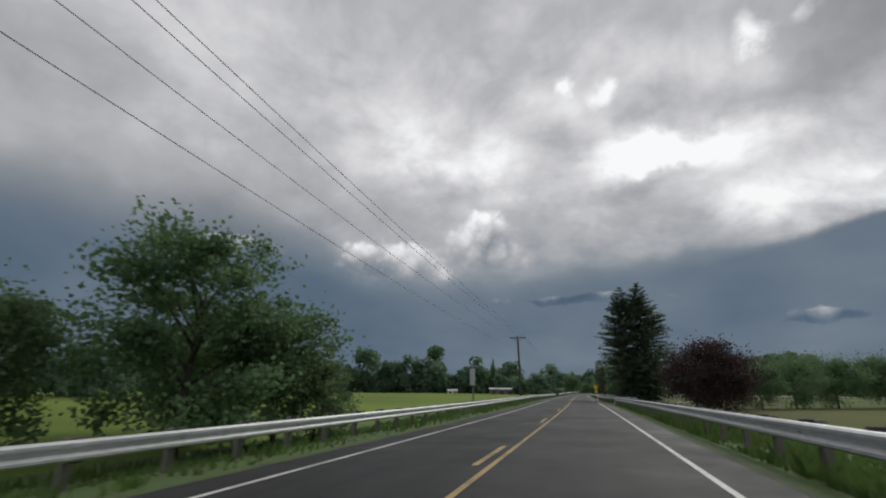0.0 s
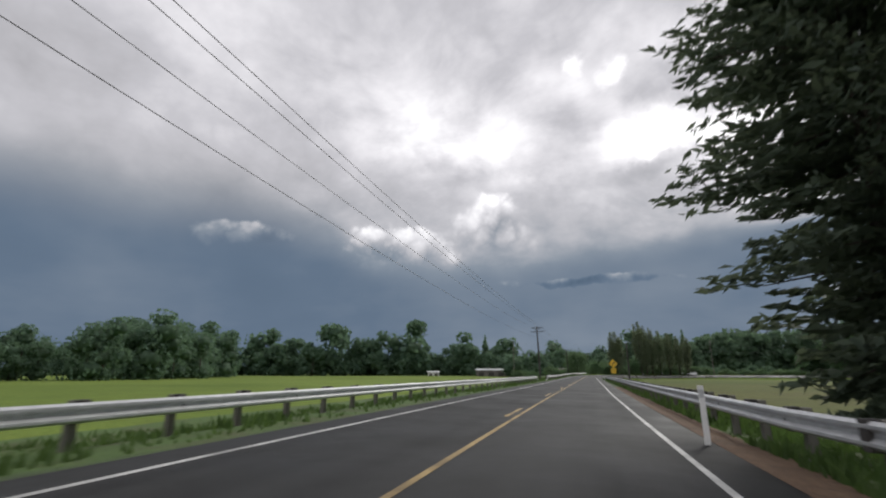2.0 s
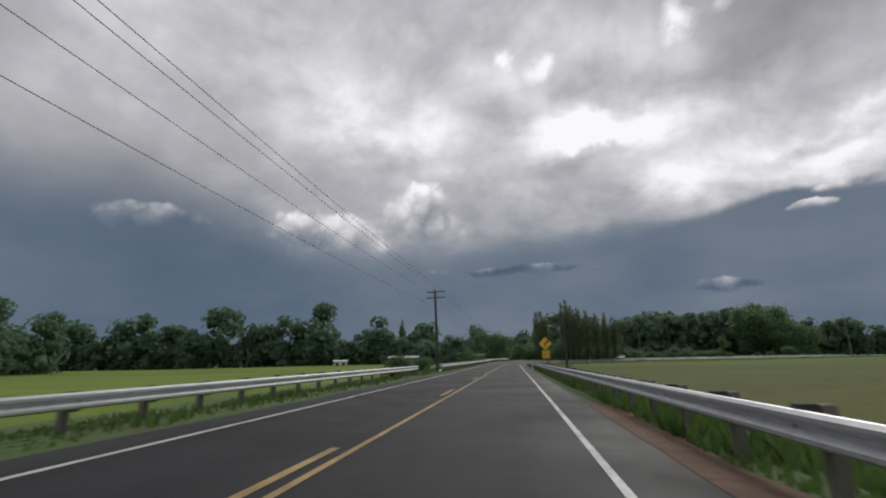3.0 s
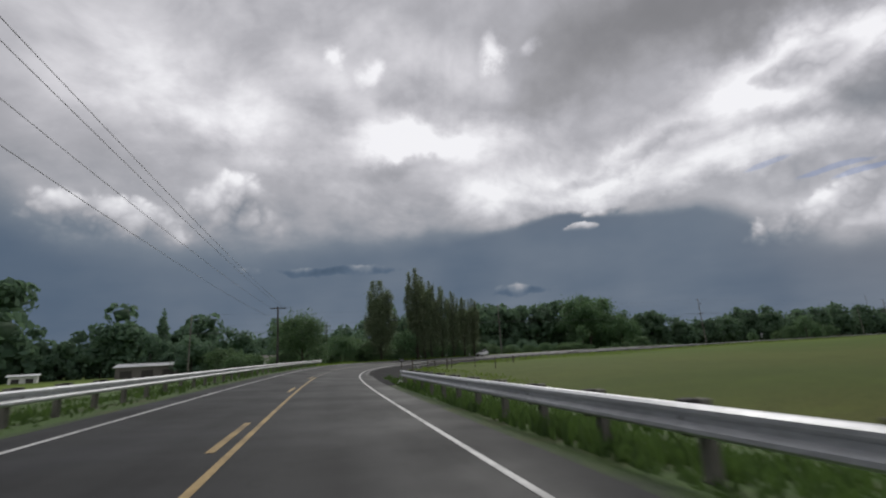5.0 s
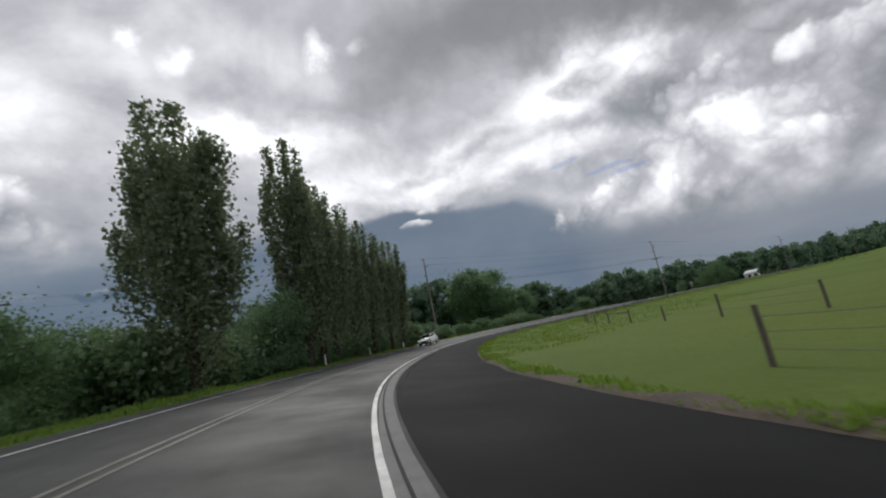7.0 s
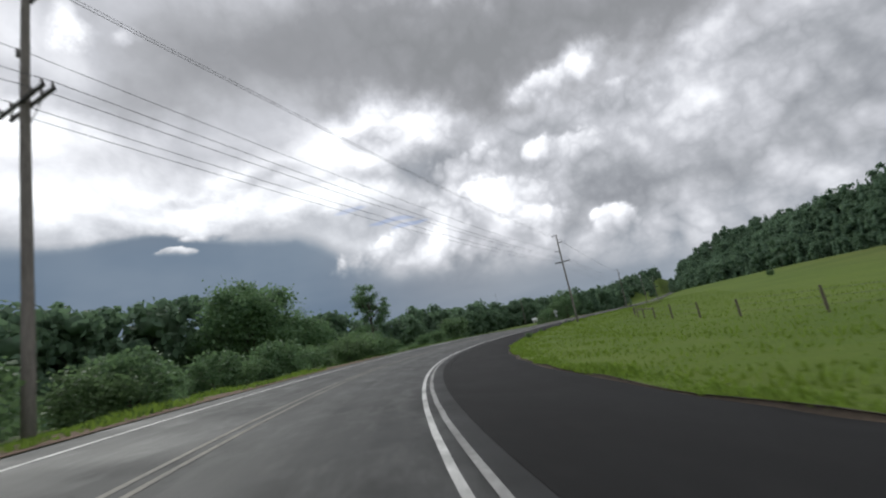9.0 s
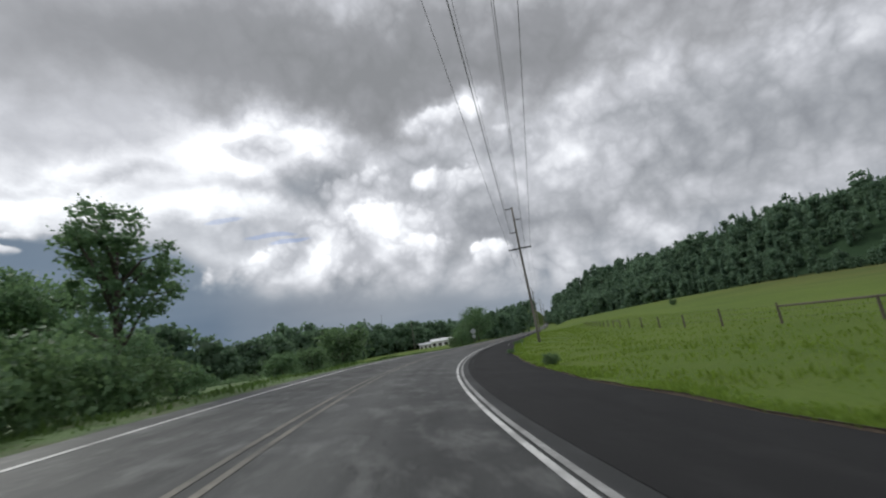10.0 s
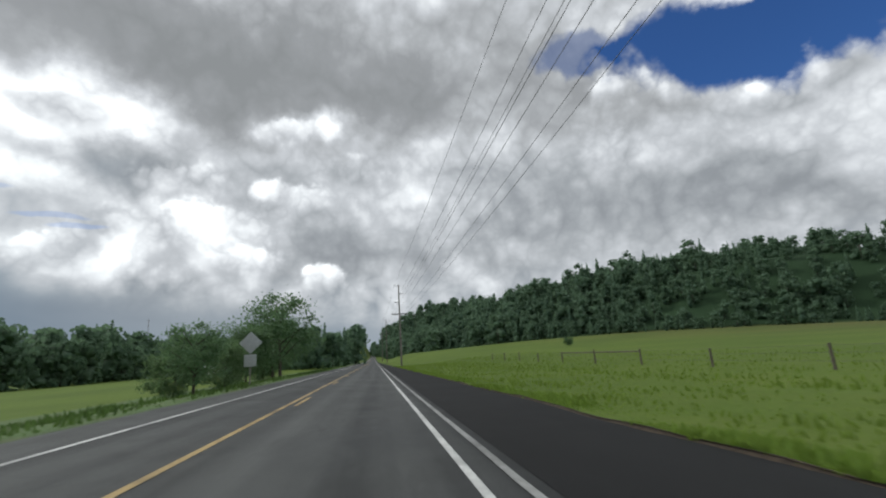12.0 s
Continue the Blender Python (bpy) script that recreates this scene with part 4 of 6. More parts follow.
def end_terminal(rail, s, side, lat_of, mid_h, kind):
    """The flared end: a bent end shoe over a bigger post, a diagonal strut and a ground bearing plate."""
    base = road_at(s, lat_of(s), mid_h)
    way = 1 if kind == "far" else -1
    d = (road_at(s + 0.5, lat_of(s + 0.5)) - road_at(s - 0.5, lat_of(s - 0.5))).normalized() * way
    fx = Vector((0, 0, 1)).cross(d).normalized()
    if fx.dot(road_at(s, 0) - road_at(s, lat_of(s))) < 0:
        fx = -fx
    m = Matrix((d, fx, Vector((0, 0, 1)))).transposed().to_4x4()
    m.translation = base
    prof = [(0.0, 0.155), (0.03, 0.150), (0.075, 0.115), (0.075, 0.075), (0.012, 0.028), (0.012, -0.028), (0.075, -0.075), (0.075, -0.115), (0.03, -0.150), (0.0, -0.155)]
    bm = bmesh.new()
    rows = []
    for u, flat, back in ((0, 1, 0), (0.3, 1, 0), (0.55, 0.95, -0.01), (0.66, 0.6, -0.06), (0.68, 0.3, -0.16)):
        rows.append([bm.verts.new((u, y * flat + back + 0.02, z)) for y, z in prof])
    for a, b in zip(rows, rows[1:]):
        for j in range(len(prof) - 1):
            bm.faces.new((a[j], a[j + 1], b[j + 1], b[j]))
    bmesh.ops.solidify(bm, geom=bm.faces[:], thickness=0.006)
    part("end_shoe", bm, M_STEEL, rail, "bent and dented steel end").matrix_world = m
    bm = box(bmesh.new(), (0.18, 0.2, 1.25), (0.35, -0.14, -0.52), None, 0.015)
    part("end_post", bm, M_POST, rail).matrix_world = m
    V, F = tube_arrays([(0.35, 0.02, -0.02), (0.9, 0.0, -0.42), (1.35, -0.02, -0.46)], [0.035, 0.035, 0.03], 6)
    part("strut", mesh_of("strut", V, F, M_STEEL), None, rail).matrix_world = m
    bm = box(bmesh.new(), (0.30, 0.22, 0.06), (1.4, -0.02, -0.47), Euler((0.3, 0.5, 0.2)).to_matrix().to_4x4(), 0.01)
    part("bearing_plate", bm, M_WHITE_BOARD, rail).matrix_world = m


def flare(lat, s_end, run, out, side, before=False):
    """An offset that swings away from the road near one end."""
    def f(s):
        d = (s_end + run - s) / run if before else (s - (s_end - run)) / run
        return lat + side * out * max(0.0, min(1.3, d)) ** 2
    return f


RAIL_TOP = 0.715
guardrail(-59.8, 54.5, 1, lambda s: 4.87, RAIL_TOP, "galvanised steel guardrail on weathered timber posts beside the lane", (None, "far"))
guardrail(65.8, 195.3, 1, flare(4.87, 65.2, 12, 3.2, 1, True), RAIL_TOP, "galvanised steel guardrail flared away at the farm drive", ("near", "far"))
guardrail(-61, 141.0, -1, lambda s: -5.75, RAIL_TOP - 0.15, "galvanised steel guardrail with a bent end over long grass", (None, "far"))
guardrail(149.5, 236.5, -1, lambda s: -4.9, RAIL_TOP - 0.07, "galvanised steel guardrail leading into the bend", ("near", None))


# ---- poles and wires ----
def insulator(name, parent, at, size=1.0):
    bm = bmesh.new()
    for z, r in ((0.0, 0.035), (0.06, 0.06), (0.12, 0.045)):
        bmesh.ops.create_cone(bm, cap_ends=True, segments=8, radius1=r * size, radius2=r * 0.7 * size, depth=0.055 * size, matrix=Matrix.Translation((0, 0, z * size)))
    ob = part(name, bm, M_PORCELAIN, parent)
    ob.matrix_parent_inverse = Matrix()
    ob.matrix_basis = Matrix.Translation(at)
    return ob


def shaft_mesh(h, r0=0.19, r1=0.12, mat=None):
    pts = [(0.03 * math.sin(z * 0.4), 0.02 * math.cos(z * 0.3), z) for z in np.linspace(-0.6, h, 8)]
    return tubes("shaft", [(pts, list(np.linspace(r0, r1, 8)))], mat or M_POLE, 10)


def crossarm(pole, z, half, turn, y=0.0, braces=True):
    bm = box(bmesh.new(), (2 * half, 0.10, 0.12), (0, 0.14 + y, 0), None, 0.01)
    arm = part("crossarm", bm, M_ARM, pole)
    arm.matrix_basis = pose(0, 0, z, 0, 0, turn)
    for x in (-half + 0.1, -half * 0.45, half * 0.45, half - 0.1):
        insulator("insulator", arm, (x, 0.14 + y, 0.09))
    if braces:
        runs = [([(sx * half * 0.5, 0.15 + y, -0.03), (0, 0.12, -0.62)], [0.018, 0.018]) for sx in (-1, 1)]
        br = part("brace", tubes("brace", runs, M_SEAM, 5), None, arm)
    return arm


def wood_pole(x, y, h, arms, label, lean=(0, 0), turn=0.0, side_arms=(), mat=None, twin=False):
    pole = thing("utility_pole", (x, y, gz(x, y)), label, "utility pole", "utility poles", turn=turn)
    pole.matrix_world = pose(x, y, gz(x, y), lean[0], lean[1], turn)
    h = h - gz(x, y)
    part("shaft", shaft_mesh(h, mat=mat), None, pole)
    for z, half in arms:
        crossarm(pole, h - z, half, 0.0)
        if twin:
            crossarm(pole, h - z, half, 0.0, -0.28, False)
    for z, sx in side_arms:
        bm = box(bmesh.new(), (0.85, 0.09, 0.10), (sx * 0.45, 0.1, 0), None, 0.01)
        arm = part("side_arm", bm, M_ARM, pole)
        arm.matrix_basis = pose(0, 0, h - z, 0, 0, 0)
        insulator("insulator", arm, (sx * 0.82, 0.1, 0.08), 1.3)
    return pole


def tip(pole, lx, z_from_top, h):
    return pole.matrix_world @ Vector((lx, 0.14, h - gz(*pole.matrix_world.translation[:2]) - z_from_top + 0.17))


def wire(a, b, sag, r=0.012):
    pts = []
    for i in range(19):
        u = i / 18
        p = a.lerp(b, u)
        p.z -= sag * 4 * u * (1 - u)
        pts.append(p)
    ob = new("overhead_wire", tubes("overhead_wire", [(pts, [r] * len(pts))], M_WIRE, 4))
    return tagged(ob, "thin dark grey overhead wire sagging between two poles", "wire", "overhead wires")


# the roadside line on the left of the first straight
LEFT_POLES = [(-9.2, -21.0, 10.1), (-8.85, 69.3, 9.15), (-9.75, 160.6, 10.1), (-8.8, 246.8, 9.9), (-1.8, 286.5, 9.8)]
left_poles = []
for i, (x, y, h) in enumerate(LEFT_POLES):
    arms = ((0.25, 1.15), (1.0, 1.25)) if i == 2 else ((0.25, 1.15),)
    left_poles.append(wood_pole(x, y, h, arms, "dark weathered timber utility pole with a crossarm", (0, -0.8), 4.0 if i != 2 else -6.0, mat=M_POLE_DARK))
for i in range(4):
    (xa, ya, ha), (xb, yb, hb) = LEFT_POLES[i], LEFT_POLES[i + 1]
    for lx in (-1.05, 0.55, 1.05):
        wire(tip(left_poles[i], lx, 0.25, ha), tip(left_poles[i + 1], lx, 0.25, hb), 0.75)
    wire(tip(left_poles[i], -0.1, 2.2, ha), tip(left_poles[i + 1], -0.1, 2.2, hb), 0.9, 0.011)

# the taller line that crosses over the bend
TALL = [(-40.0, 318.0, 16.5), (53.6, 316.0, 16.6), (137.2, 319.05, 17.1), (237.6, 321.9, 15.1), (330.0, 322.0, 16.5), (425.0, 322.0, 18.0)]
tall = []
for i, (x, y, h) in enumerate(TALL):
    tall.append(wood_pole(x, y, h, ((5.6, 1.45),), "tall grey timber pole with staggered side arms and a crossarm", (0, -1.0 if i == 2 else 0), -88.0 if i > 0 else -70.0,
                          ((0.15, -1), (1.75, 1), (3.4, -1)), twin=True))
for i in range(len(TALL) - 1):
    ha, hb = TALL[i][2], TALL[i + 1][2]
    for lx, dz in ((-0.82, 0.05), (0.82, 1.65), (-0.82, 3.3), (-1.35, 5.5), (-0.65, 5.5), (0.65, 5.5), (1.35, 5.5)):
        wire(tip(tall[i], lx, dz, ha), tip(tall[i + 1], lx, dz, hb), 0.7 + 0.1 * abs(lx))
# a lone pole at the field's edge and far ones on the plain
wood_pole(6.6, 166.0, 6.9, (), "bare dark timber pole behind the guardrail", mat=M_POLE_DARK)
for x, y, h in ((417, 446, 30), (330, 395, 16)):
    wood_pole(x, y, h, ((0.4, 1.3),), "distant timber utility pole on the plain")

# ---- trees ----
def cards(name, centres, sizes, mat, rng, droop=0.0, dirs=None, aspect=1.0):
    """Small leaf sprays: bent diamonds of four corners at the given centres."""
    n = len(centres)
    c = np.asarray(centres, float)
    if dirs is None:
        d = rng.normal(size=(n, 3))
        d[:, 2] = d[:, 2] * 0.6 - droop
    else:
        d = np.asarray(dirs, float) + rng.normal(size=(n, 3)) * 0.18
    d /= np.linalg.norm(d, axis=1)[:, None]
    r = rng.normal(size=(n, 3))
    e = np.cross(d, r)
    e /= np.linalg.norm(e, axis=1)[:, None] + 1e-9
    f = np.cross(d, e)
    s = np.asarray(sizes)[:, None] if np.ndim(sizes) else np.full((n, 1), sizes)
    a = c - d * s * 0.55
    b = c + e * s * 0.5 * aspect + f * s * 0.12
    t = c + d * s * 0.65
    q = c - e * s * 0.5 * aspect + f * s * 0.12
    V = np.stack([a, b, t, q], 1).reshape(-1, 3)
    F = np.arange(4 * n).reshape(n, 4)
    me = bpy.data.meshes.new(name)
    me.vertices.add(4 * n)
    me.vertices.foreach_set("co", V.astype(np.float32).ravel())
    me.loops.add(4 * n)
    me.loops.foreach_set("vertex_index", F.astype(np.int32).ravel())
    me.polygons.add(n)
    me.polygons.foreach_set("loop_start", (np.arange(n) * 4).astype(np.int32))
    me.polygons.foreach_set("loop_total", np.full(n, 4, np.int32))
    me.materials.append(mat)
    me.update(calc_edges=True)
    return me


def broadleaf(seed, h, r, leaves, size, mat, low=0.12, clump=0.16, fill=34):
    """Meshes of trunk with limbs, and of the crown, for a broad tree of that height and crown radius."""
    rng = np.random.default_rng(seed)
    runs, ends = [], []
    top = np.array((rng.normal() * 0.06 * r, rng.normal() * 0.06 * r, h * 0.72))
    tr = max(0.09, 0.022 * h)
    stem = [top * np.array((u ** 1.5, u ** 1.5, u)) for u in np.linspace(0, 1, 6)]
    stem[0] = np.array((0, 0, -0.4))
    runs.append((stem, list(np.linspace(tr, tr * 0.25, 6))))
    limbs = 13
    for i in range(limbs):
        u = low + 0.12 + (0.78 - low) * (i + rng.random()) / limbs
        a = i * 2.4 + rng.normal() * 0.3
        start = top * np.array((u ** 1.5, u ** 1.5, u))
        zz = np.clip(u * 0.72 + 0.10 + 0.30 * rng.random(), 0, 0.97)
        wide = math.sqrt(max(0.05, 1 - ((zz - 0.5) / 0.55) ** 2)) * r * (0.75 + 0.35 * rng.random())
        end = np.array((math.cos(a) * wide, math.sin(a) * wide, zz * h))
        mid = (start + end) / 2 + np.array((0, 0, 0.05 * h))
        runs.append(([start, mid, end], [tr * 0.42, tr * 0.22, tr * 0.06]))
        for u2 in (0.55, 0.8, 1.0):
            ends.append(start + (end - start) * u2 + rng.normal(size=3) * 0.06 * r)
    ends.append(top + np.array((0, 0, 0.18 * h)))
    for i in range(fill):
        a, z = rng.random() * 6.28, low + (0.93 - low) * rng.random()
        wide = math.sqrt(max(0.05, 1 - ((z - 0.45) / 0.56) ** 2)) * r * math.sqrt(rng.random()) * 0.95
        ends.append(np.array((math.cos(a) * wide, math.sin(a) * wide, z * h)))
    ends = np.array(ends)
    pick = rng.integers(0, len(ends), leaves)
    spread = clump * r * (0.6 + 0.8 * rng.random(len(ends)))
    c = ends[pick] + rng.normal(size=(leaves, 3)) * spread[pick][:, None] * np.array((1, 1, 0.72))
    c[:, 2] = np.maximum(c[:, 2], 0.15)
    return tubes("trunk", runs, M_BARK, 7), cards("crown", c, size * (0.6 + 0.8 * rng.random(leaves)), mat, rng, 0.15)


def poplar(seed, h, r, leaves, size):
    """A narrow upright poplar: steep boughs with slots of sky between them."""
    rng = np.random.default_rng(seed)
    runs = [([(0, 0, -0.4), (0.1, 0, h * 0.4), (0, 0.1, h * 0.9)], [0.02 * h, 0.012 * h, 0.02])]
    C = []
    boughs = 26
    for i in range(boughs):
        z0 = h * (0.06 + 0.55 * i / boughs)
        a = i * 2.399 + rng.normal() * 0.2
        length = h * (0.28 + 0.16 * rng.random()) * (1 - 0.25 * i / boughs)
        z1 = min(z0 + length, h * (0.90 + 0.1 * rng.random()))
        wide = r * (0.55 + 0.5 * rng.random()) * min(1.0, 0.35 + 1.6 * (1 - z1 / (h * 1.08)))
        e = np.array((math.cos(a) * wide, math.sin(a) * wide, z1))
        s = np.array((math.cos(a) * 0.1, math.sin(a) * 0.1, z0))
        m = np.array((math.cos(a) * wide * 0.8, math.sin(a) * wide * 0.8, z0 + 0.35 * (z1 - z0)))
        runs.append(([s, m, e], [0.06, 0.04, 0.012]))
        k = leaves // boughs
        u = rng.random(k) ** 0.8
        p = np.where(u[:, None] < 0.35, s + (m - s) * (u / 0.35)[:, None], m + (e - m) * ((u - 0.35) / 0.65)[:, None])
        C.append(p + rng.normal(size=(k, 3)) * np.array((0.15 * r, 0.15 * r, 0.03 * h)) * (1.1 - 0.6 * u)[:, None])
    k = leaves // 7
    u = rng.random(k)
    C.append(np.stack([rng.normal(size=k), rng.normal(size=k), np.zeros(k)], 1) * (r * 0.46 * (1.06 - u) ** 0.7)[:, None] + np.stack([0 * u, 0 * u, h * (0.08 + 0.86 * u)], 1))
    C = np.concatenate(C)
    C[:, 2] = np.maximum(C[:, 2], 0.2)
    return tubes("trunk", runs, M_BARK, 6), cards("crown", C, size * (0.6 + 0.8 * rng.random(len(C))), M_LEAF_POPLAR, rng, -0.2)


def fir(seed, h, r, mat, whorls=46, per=9, along=11, size=0.5, ragged=0.35):
    """A conifer: whorls of drooping boughs set with flat sprays of needles."""
    rng = np.random.default_rng(seed)
    runs = [([(0, 0, -0.4), (0.05, 0, h * 0.5), (0, 0, h)], [0.022 * h, 0.013 * h, 0.015])]
    C, D, S = [], [], []
    for i in range(whorls):
        v = (i + 0.5) / whorls
        z = h * (0.07 + 0.93 * v)
        reach = r * min(1.0, 0.38 + v * 1.7) * (1 - v ** 1.7) ** 0.8
        for j in range(per if v < 0.85 else 5):
            a = rng.random() * 6.283
            ln = max(0.25, reach * (1 - ragged * rng.random()))
            out = np.array((math.cos(a), math.sin(a), 0))
            tilt = 0.25 - 0.55 * (1 - v) + rng.normal() * 0.1
            u = np.linspace(0.15, 1, along) + rng.normal(size=along) * 0.03
            p = np.array((0, 0, z)) + out * (ln * u)[:, None] + np.array((0, 0, 1)) * (ln * (tilt * u + 0.12 * u ** 2))[:, None]
            p = p + rng.normal(size=p.shape) * np.array((0.22, 0.22, 0.05)) * (0.4 + ln * 0.25 * (1.15 - u))[:, None]
            C.append(p)
            D.append(np.tile(out + np.array((0, 0, -0.25)), (along, 1)) + rng.normal(size=(along, 3)) * 0.35)
            S.append(size * (0.55 + 0.6 * rng.random(along)) * (0.5 + 0.5 * min(1.0, ln / 2)))
            if j % 4 == 0 and v < 0.7:
                runs.append(([(0, 0, z), tuple(np.array((0, 0, z)) + out * ln * 0.7 + np.array((0, 0, ln * tilt * 0.7)))], [0.05, 0.012]))
    C, D, S = np.concatenate(C), np.concatenate(D), np.concatenate(S)
    C[:, 2] = np.maximum(C[:, 2], 0.2)
    return tubes("trunk", runs, M_BARK, 6), cards("crown", C, S, mat, rng, 0.3, D, 0.36)


def plant(name, meshes, x, y, label, category="tree", scale=1.0, turn=0.0, group="", drop=0.0):
    t = thing(name, (x, y, gz(x, y) - drop), label, category, group)
    t.matrix_world = pose(x, y, gz(x, y) - drop, 0, 0, turn) @ Matrix.Diagonal((scale, scale, scale, 1))
    part("trunk", meshes[0], None, t)
    part("crown", meshes[1], None, t)
    return t


# the leafy trees behind the rail at the start
OAK_A = broadleaf(11, 11.0, 5.0, 19000, 0.20, M_LEAF, 0.1, 0.12, 44)
SCRUB = [broadleaf(17 + i, 9.0, 4.8, 4500, 0.32, m, 0.04) for i, m in enumerate((M_LEAF, M_LEAF_PALE))]
OAK_D = broadleaf(14, 8.6, 3.4, 6500, 0.20, M_LEAF, 0.1)
OAK_E = broadleaf(15, 15.0, 7.0, 16000, 0.36, M_LEAF, 0.1)
OAK_B = broadleaf(12, 10.0, 5.2, 13000, 0.24, M_LEAF, 0.08)
OAK_C = broadleaf(13, 9.0, 4.6, 9000, 0.26, M_LEAF_PALE, 0.06)
plant("tree", OAK_A, -14.7, 14.6, "big broad leafy tree with an uneven crown beside the road", scale=0.79)
plant("tree", OAK_B, -19.0, 9.6, "leafy dark green tree with low branches", scale=0.55, turn=80)
plant("tree", OAK_D, -13.2, 18.4, "leafy tree with an open thin top", scale=0.78)
plant("tree", OAK_C, -12.8, 21.0, "low spreading green tree in rough grass", scale=0.42, turn=40)
plant("tree", OAK_C, -17.5, 19.5, "low spreading green tree in rough grass", scale=0.62, turn=140)
plant("tree", OAK_B, -46.0, 62.0, "leafy dark green tree with low branches", scale=1.0, turn=250)
plant("tree", OAK_B, -58.0, 70.0, "leafy dark green tree with low branches", scale=1.1, turn=50)

# the firs and the plum by the farm drive
FIR_A = fir(21, 20.4, 7.0, M_NEEDLE, 38, 17, 52, 0.44, 0.5)
FIR_B = fir(22, 19.3, 6.2, M_NEEDLE, 36, 16, 46, 0.44, 0.5)
plant("fir_tree", FIR_A, 9.8, 82.4, "tall dense dark fir with ragged drooping boughs")
plant("fir_tree", FIR_B, 6.9, 81.2, "tall dense dark fir with ragged drooping boughs")
PLUM = broadleaf(31, 7.6, 4.4, 22000, 0.15, M_LEAF_PLUM, 0.08)
plant("plum_tree", PLUM, 13.4, 58.5, "dark purple-leaved plum tree on the farm lawn")
plant("plum_tree", PLUM, 16.0, 67.0, "dark purple-leaved plum tree on the farm lawn", scale=0.9, turn=120)
for x, y, k in ((24.0, 78.0, 0.62), (31.0, 86.0, 0.72), (39.0, 92.0, 0.78), (48.0, 97.0, 0.82), (58.0, 104.0, 0.85)):
    plant("tree", OAK_B, x, y, "leafy dark green tree in the hedge behind the farm lawn", "tree", k, 67.0 * x, "farm hedge trees")
plant("tree", OAK_C, 20.0, 92.0, "low spreading green tree in rough grass", scale=0.75, turn=20)

# the row of poplars on the outside of the bend
POP = [poplar(40 + i, 17.0, 2.3, 8000, 0.22) for i in range(3)]
BROAD_POPLAR = poplar(47, 18.2, 3.7, 19000, 0.21)
plant("poplar_tree", BROAD_POPLAR, 9.3, 269.8, "tall broad poplar standing apart from the row", "tree")
for i, (x, y, h, wide) in enumerate(((19.6, 283.6, 24.0, 0.95), (21.9, 286.4, 22.0, 0.95), (24.5, 290.0, 21.6, 0.95), (28.3, 294.0, 20.6, 0.95), (32.6, 298.0, 19.6, 0.95),
                                     (37.0, 302.0, 18.4, 0.95), (41.3, 306.3, 18.6, 0.95))):
    t = plant("poplar_tree", POP[i % 3], x, y, "tall narrow poplar with upright boughs in a row beside the bend", "tree", 1.0, 77.0 * i, "poplars by the bend")
    t.matrix_world = pose(x, y, gz(x, y), 0, 0, 77.0 * i) @ Matrix.Diagonal((wide * h / 17 * 0.95, wide * h / 17 * 0.95, h / 17, 1))

# round trees and bushes before the poplars
plant("tree", OAK_B, -5.6, 254.5, "dense round dark green tree behind the guardrail's end", scale=0.86, turn=10)
plant("tree", OAK_D, 16.0, 281.0, "dense green tree at the foot of the poplars", scale=0.85, turn=70)
plant("tree", OAK_B, 1.0, 268.0, "small dense green tree by the road", scale=0.55, turn=110)
plant("tree", OAK_C, 3.5, 276.0, "small dense green tree by the road", scale=0.62, turn=210)
BUSH = [broadleaf(50 + i, 3.2, 2.2, 3500, 0.185, m, 0.02) for i, m in enumerate((M_LEAF, M_LEAF_PALE, M_LEAF))]
for i, (x, y, k) in enumerate(((-8, 252, 0.8), (-12, 244, 0.8), (-3.5, 263, 0.7), (-1, 266.5, 0.6), (5.5, 272.5, 0.7), (12, 281, 0.9), (46, 312.5, 1.0), (50, 316, 1.0), (-11, 157, 0.6), (-12.5, 152, 0.7), (-13, 163, 0.6),
                               (-14, 236, 1.0), (-11, 228, 0.7), (-16, 260, 1.2), (-10, 268, 1.2), (-6, 276, 1.3), (0, 286, 1.4), (7, 292, 1.3))):
    plant("bush", BUSH[i % 3], x, y, "dense rounded green roadside bush", "bush", k, 61.0 * i, "roadside bushes")

# scrub along the outside of the bend
rs = random.Random(5)
for i in range(30):
    p = road_at(268 + 2.1 * i, -(9.5 + 2.5 * rs.random()))
    plant("bush", BUSH[i % 3], p.x, p.y, "tall leafy bush filling the foot of the poplar row", "bush", 0.95 + 0.55 * rs.random(), 53.0 * i, "bushes under the poplars")
for i in range(22):
    p = road_at(268 + 2.7 * i, -(7.6 + 0.9 * rs.random()))
    plant("bush", BUSH[i % 3], p.x, p.y, "low leafy bush hiding the poplar trunks", "bush", 0.45 + 0.25 * rs.random(), 71.0 * i, "bushes under the poplars")
for i in range(46):
    s = 318 + 2.45 * i
    if s > 366:
        lat = -(21 + 9 * rs.random())
    else:
        lat = -(11.5 + 7 * rs.random())
    p = road_at(s, lat)
    plant("bush", BUSH[i % 3], p.x, p.y, "dense rounded green roadside bush", "bush", (0.6 + 0.5 * rs.random()) * (0.7 if s > 366 else 1.0), 47.0 * i, "roadside bushes")
for i in range(34):
    s = 322 + 3.4 * i
    p = road_at(s, -(20 + 16 * rs.random()))
    plant("tree", SCRUB[i % 2], p.x, p.y, "leafy green tree in the scrub below the bend", "tree", (0.36 + 0.2 * rs.random()) * (0.65 if s > 372 else 0.78), 83.0 * i, "scrub trees below the bend", 0.6)
MAPLE = broadleaf(61, 11.4, 2.9, 7500, 0.19, M_LEAF, 0.2, 0.11, 26)
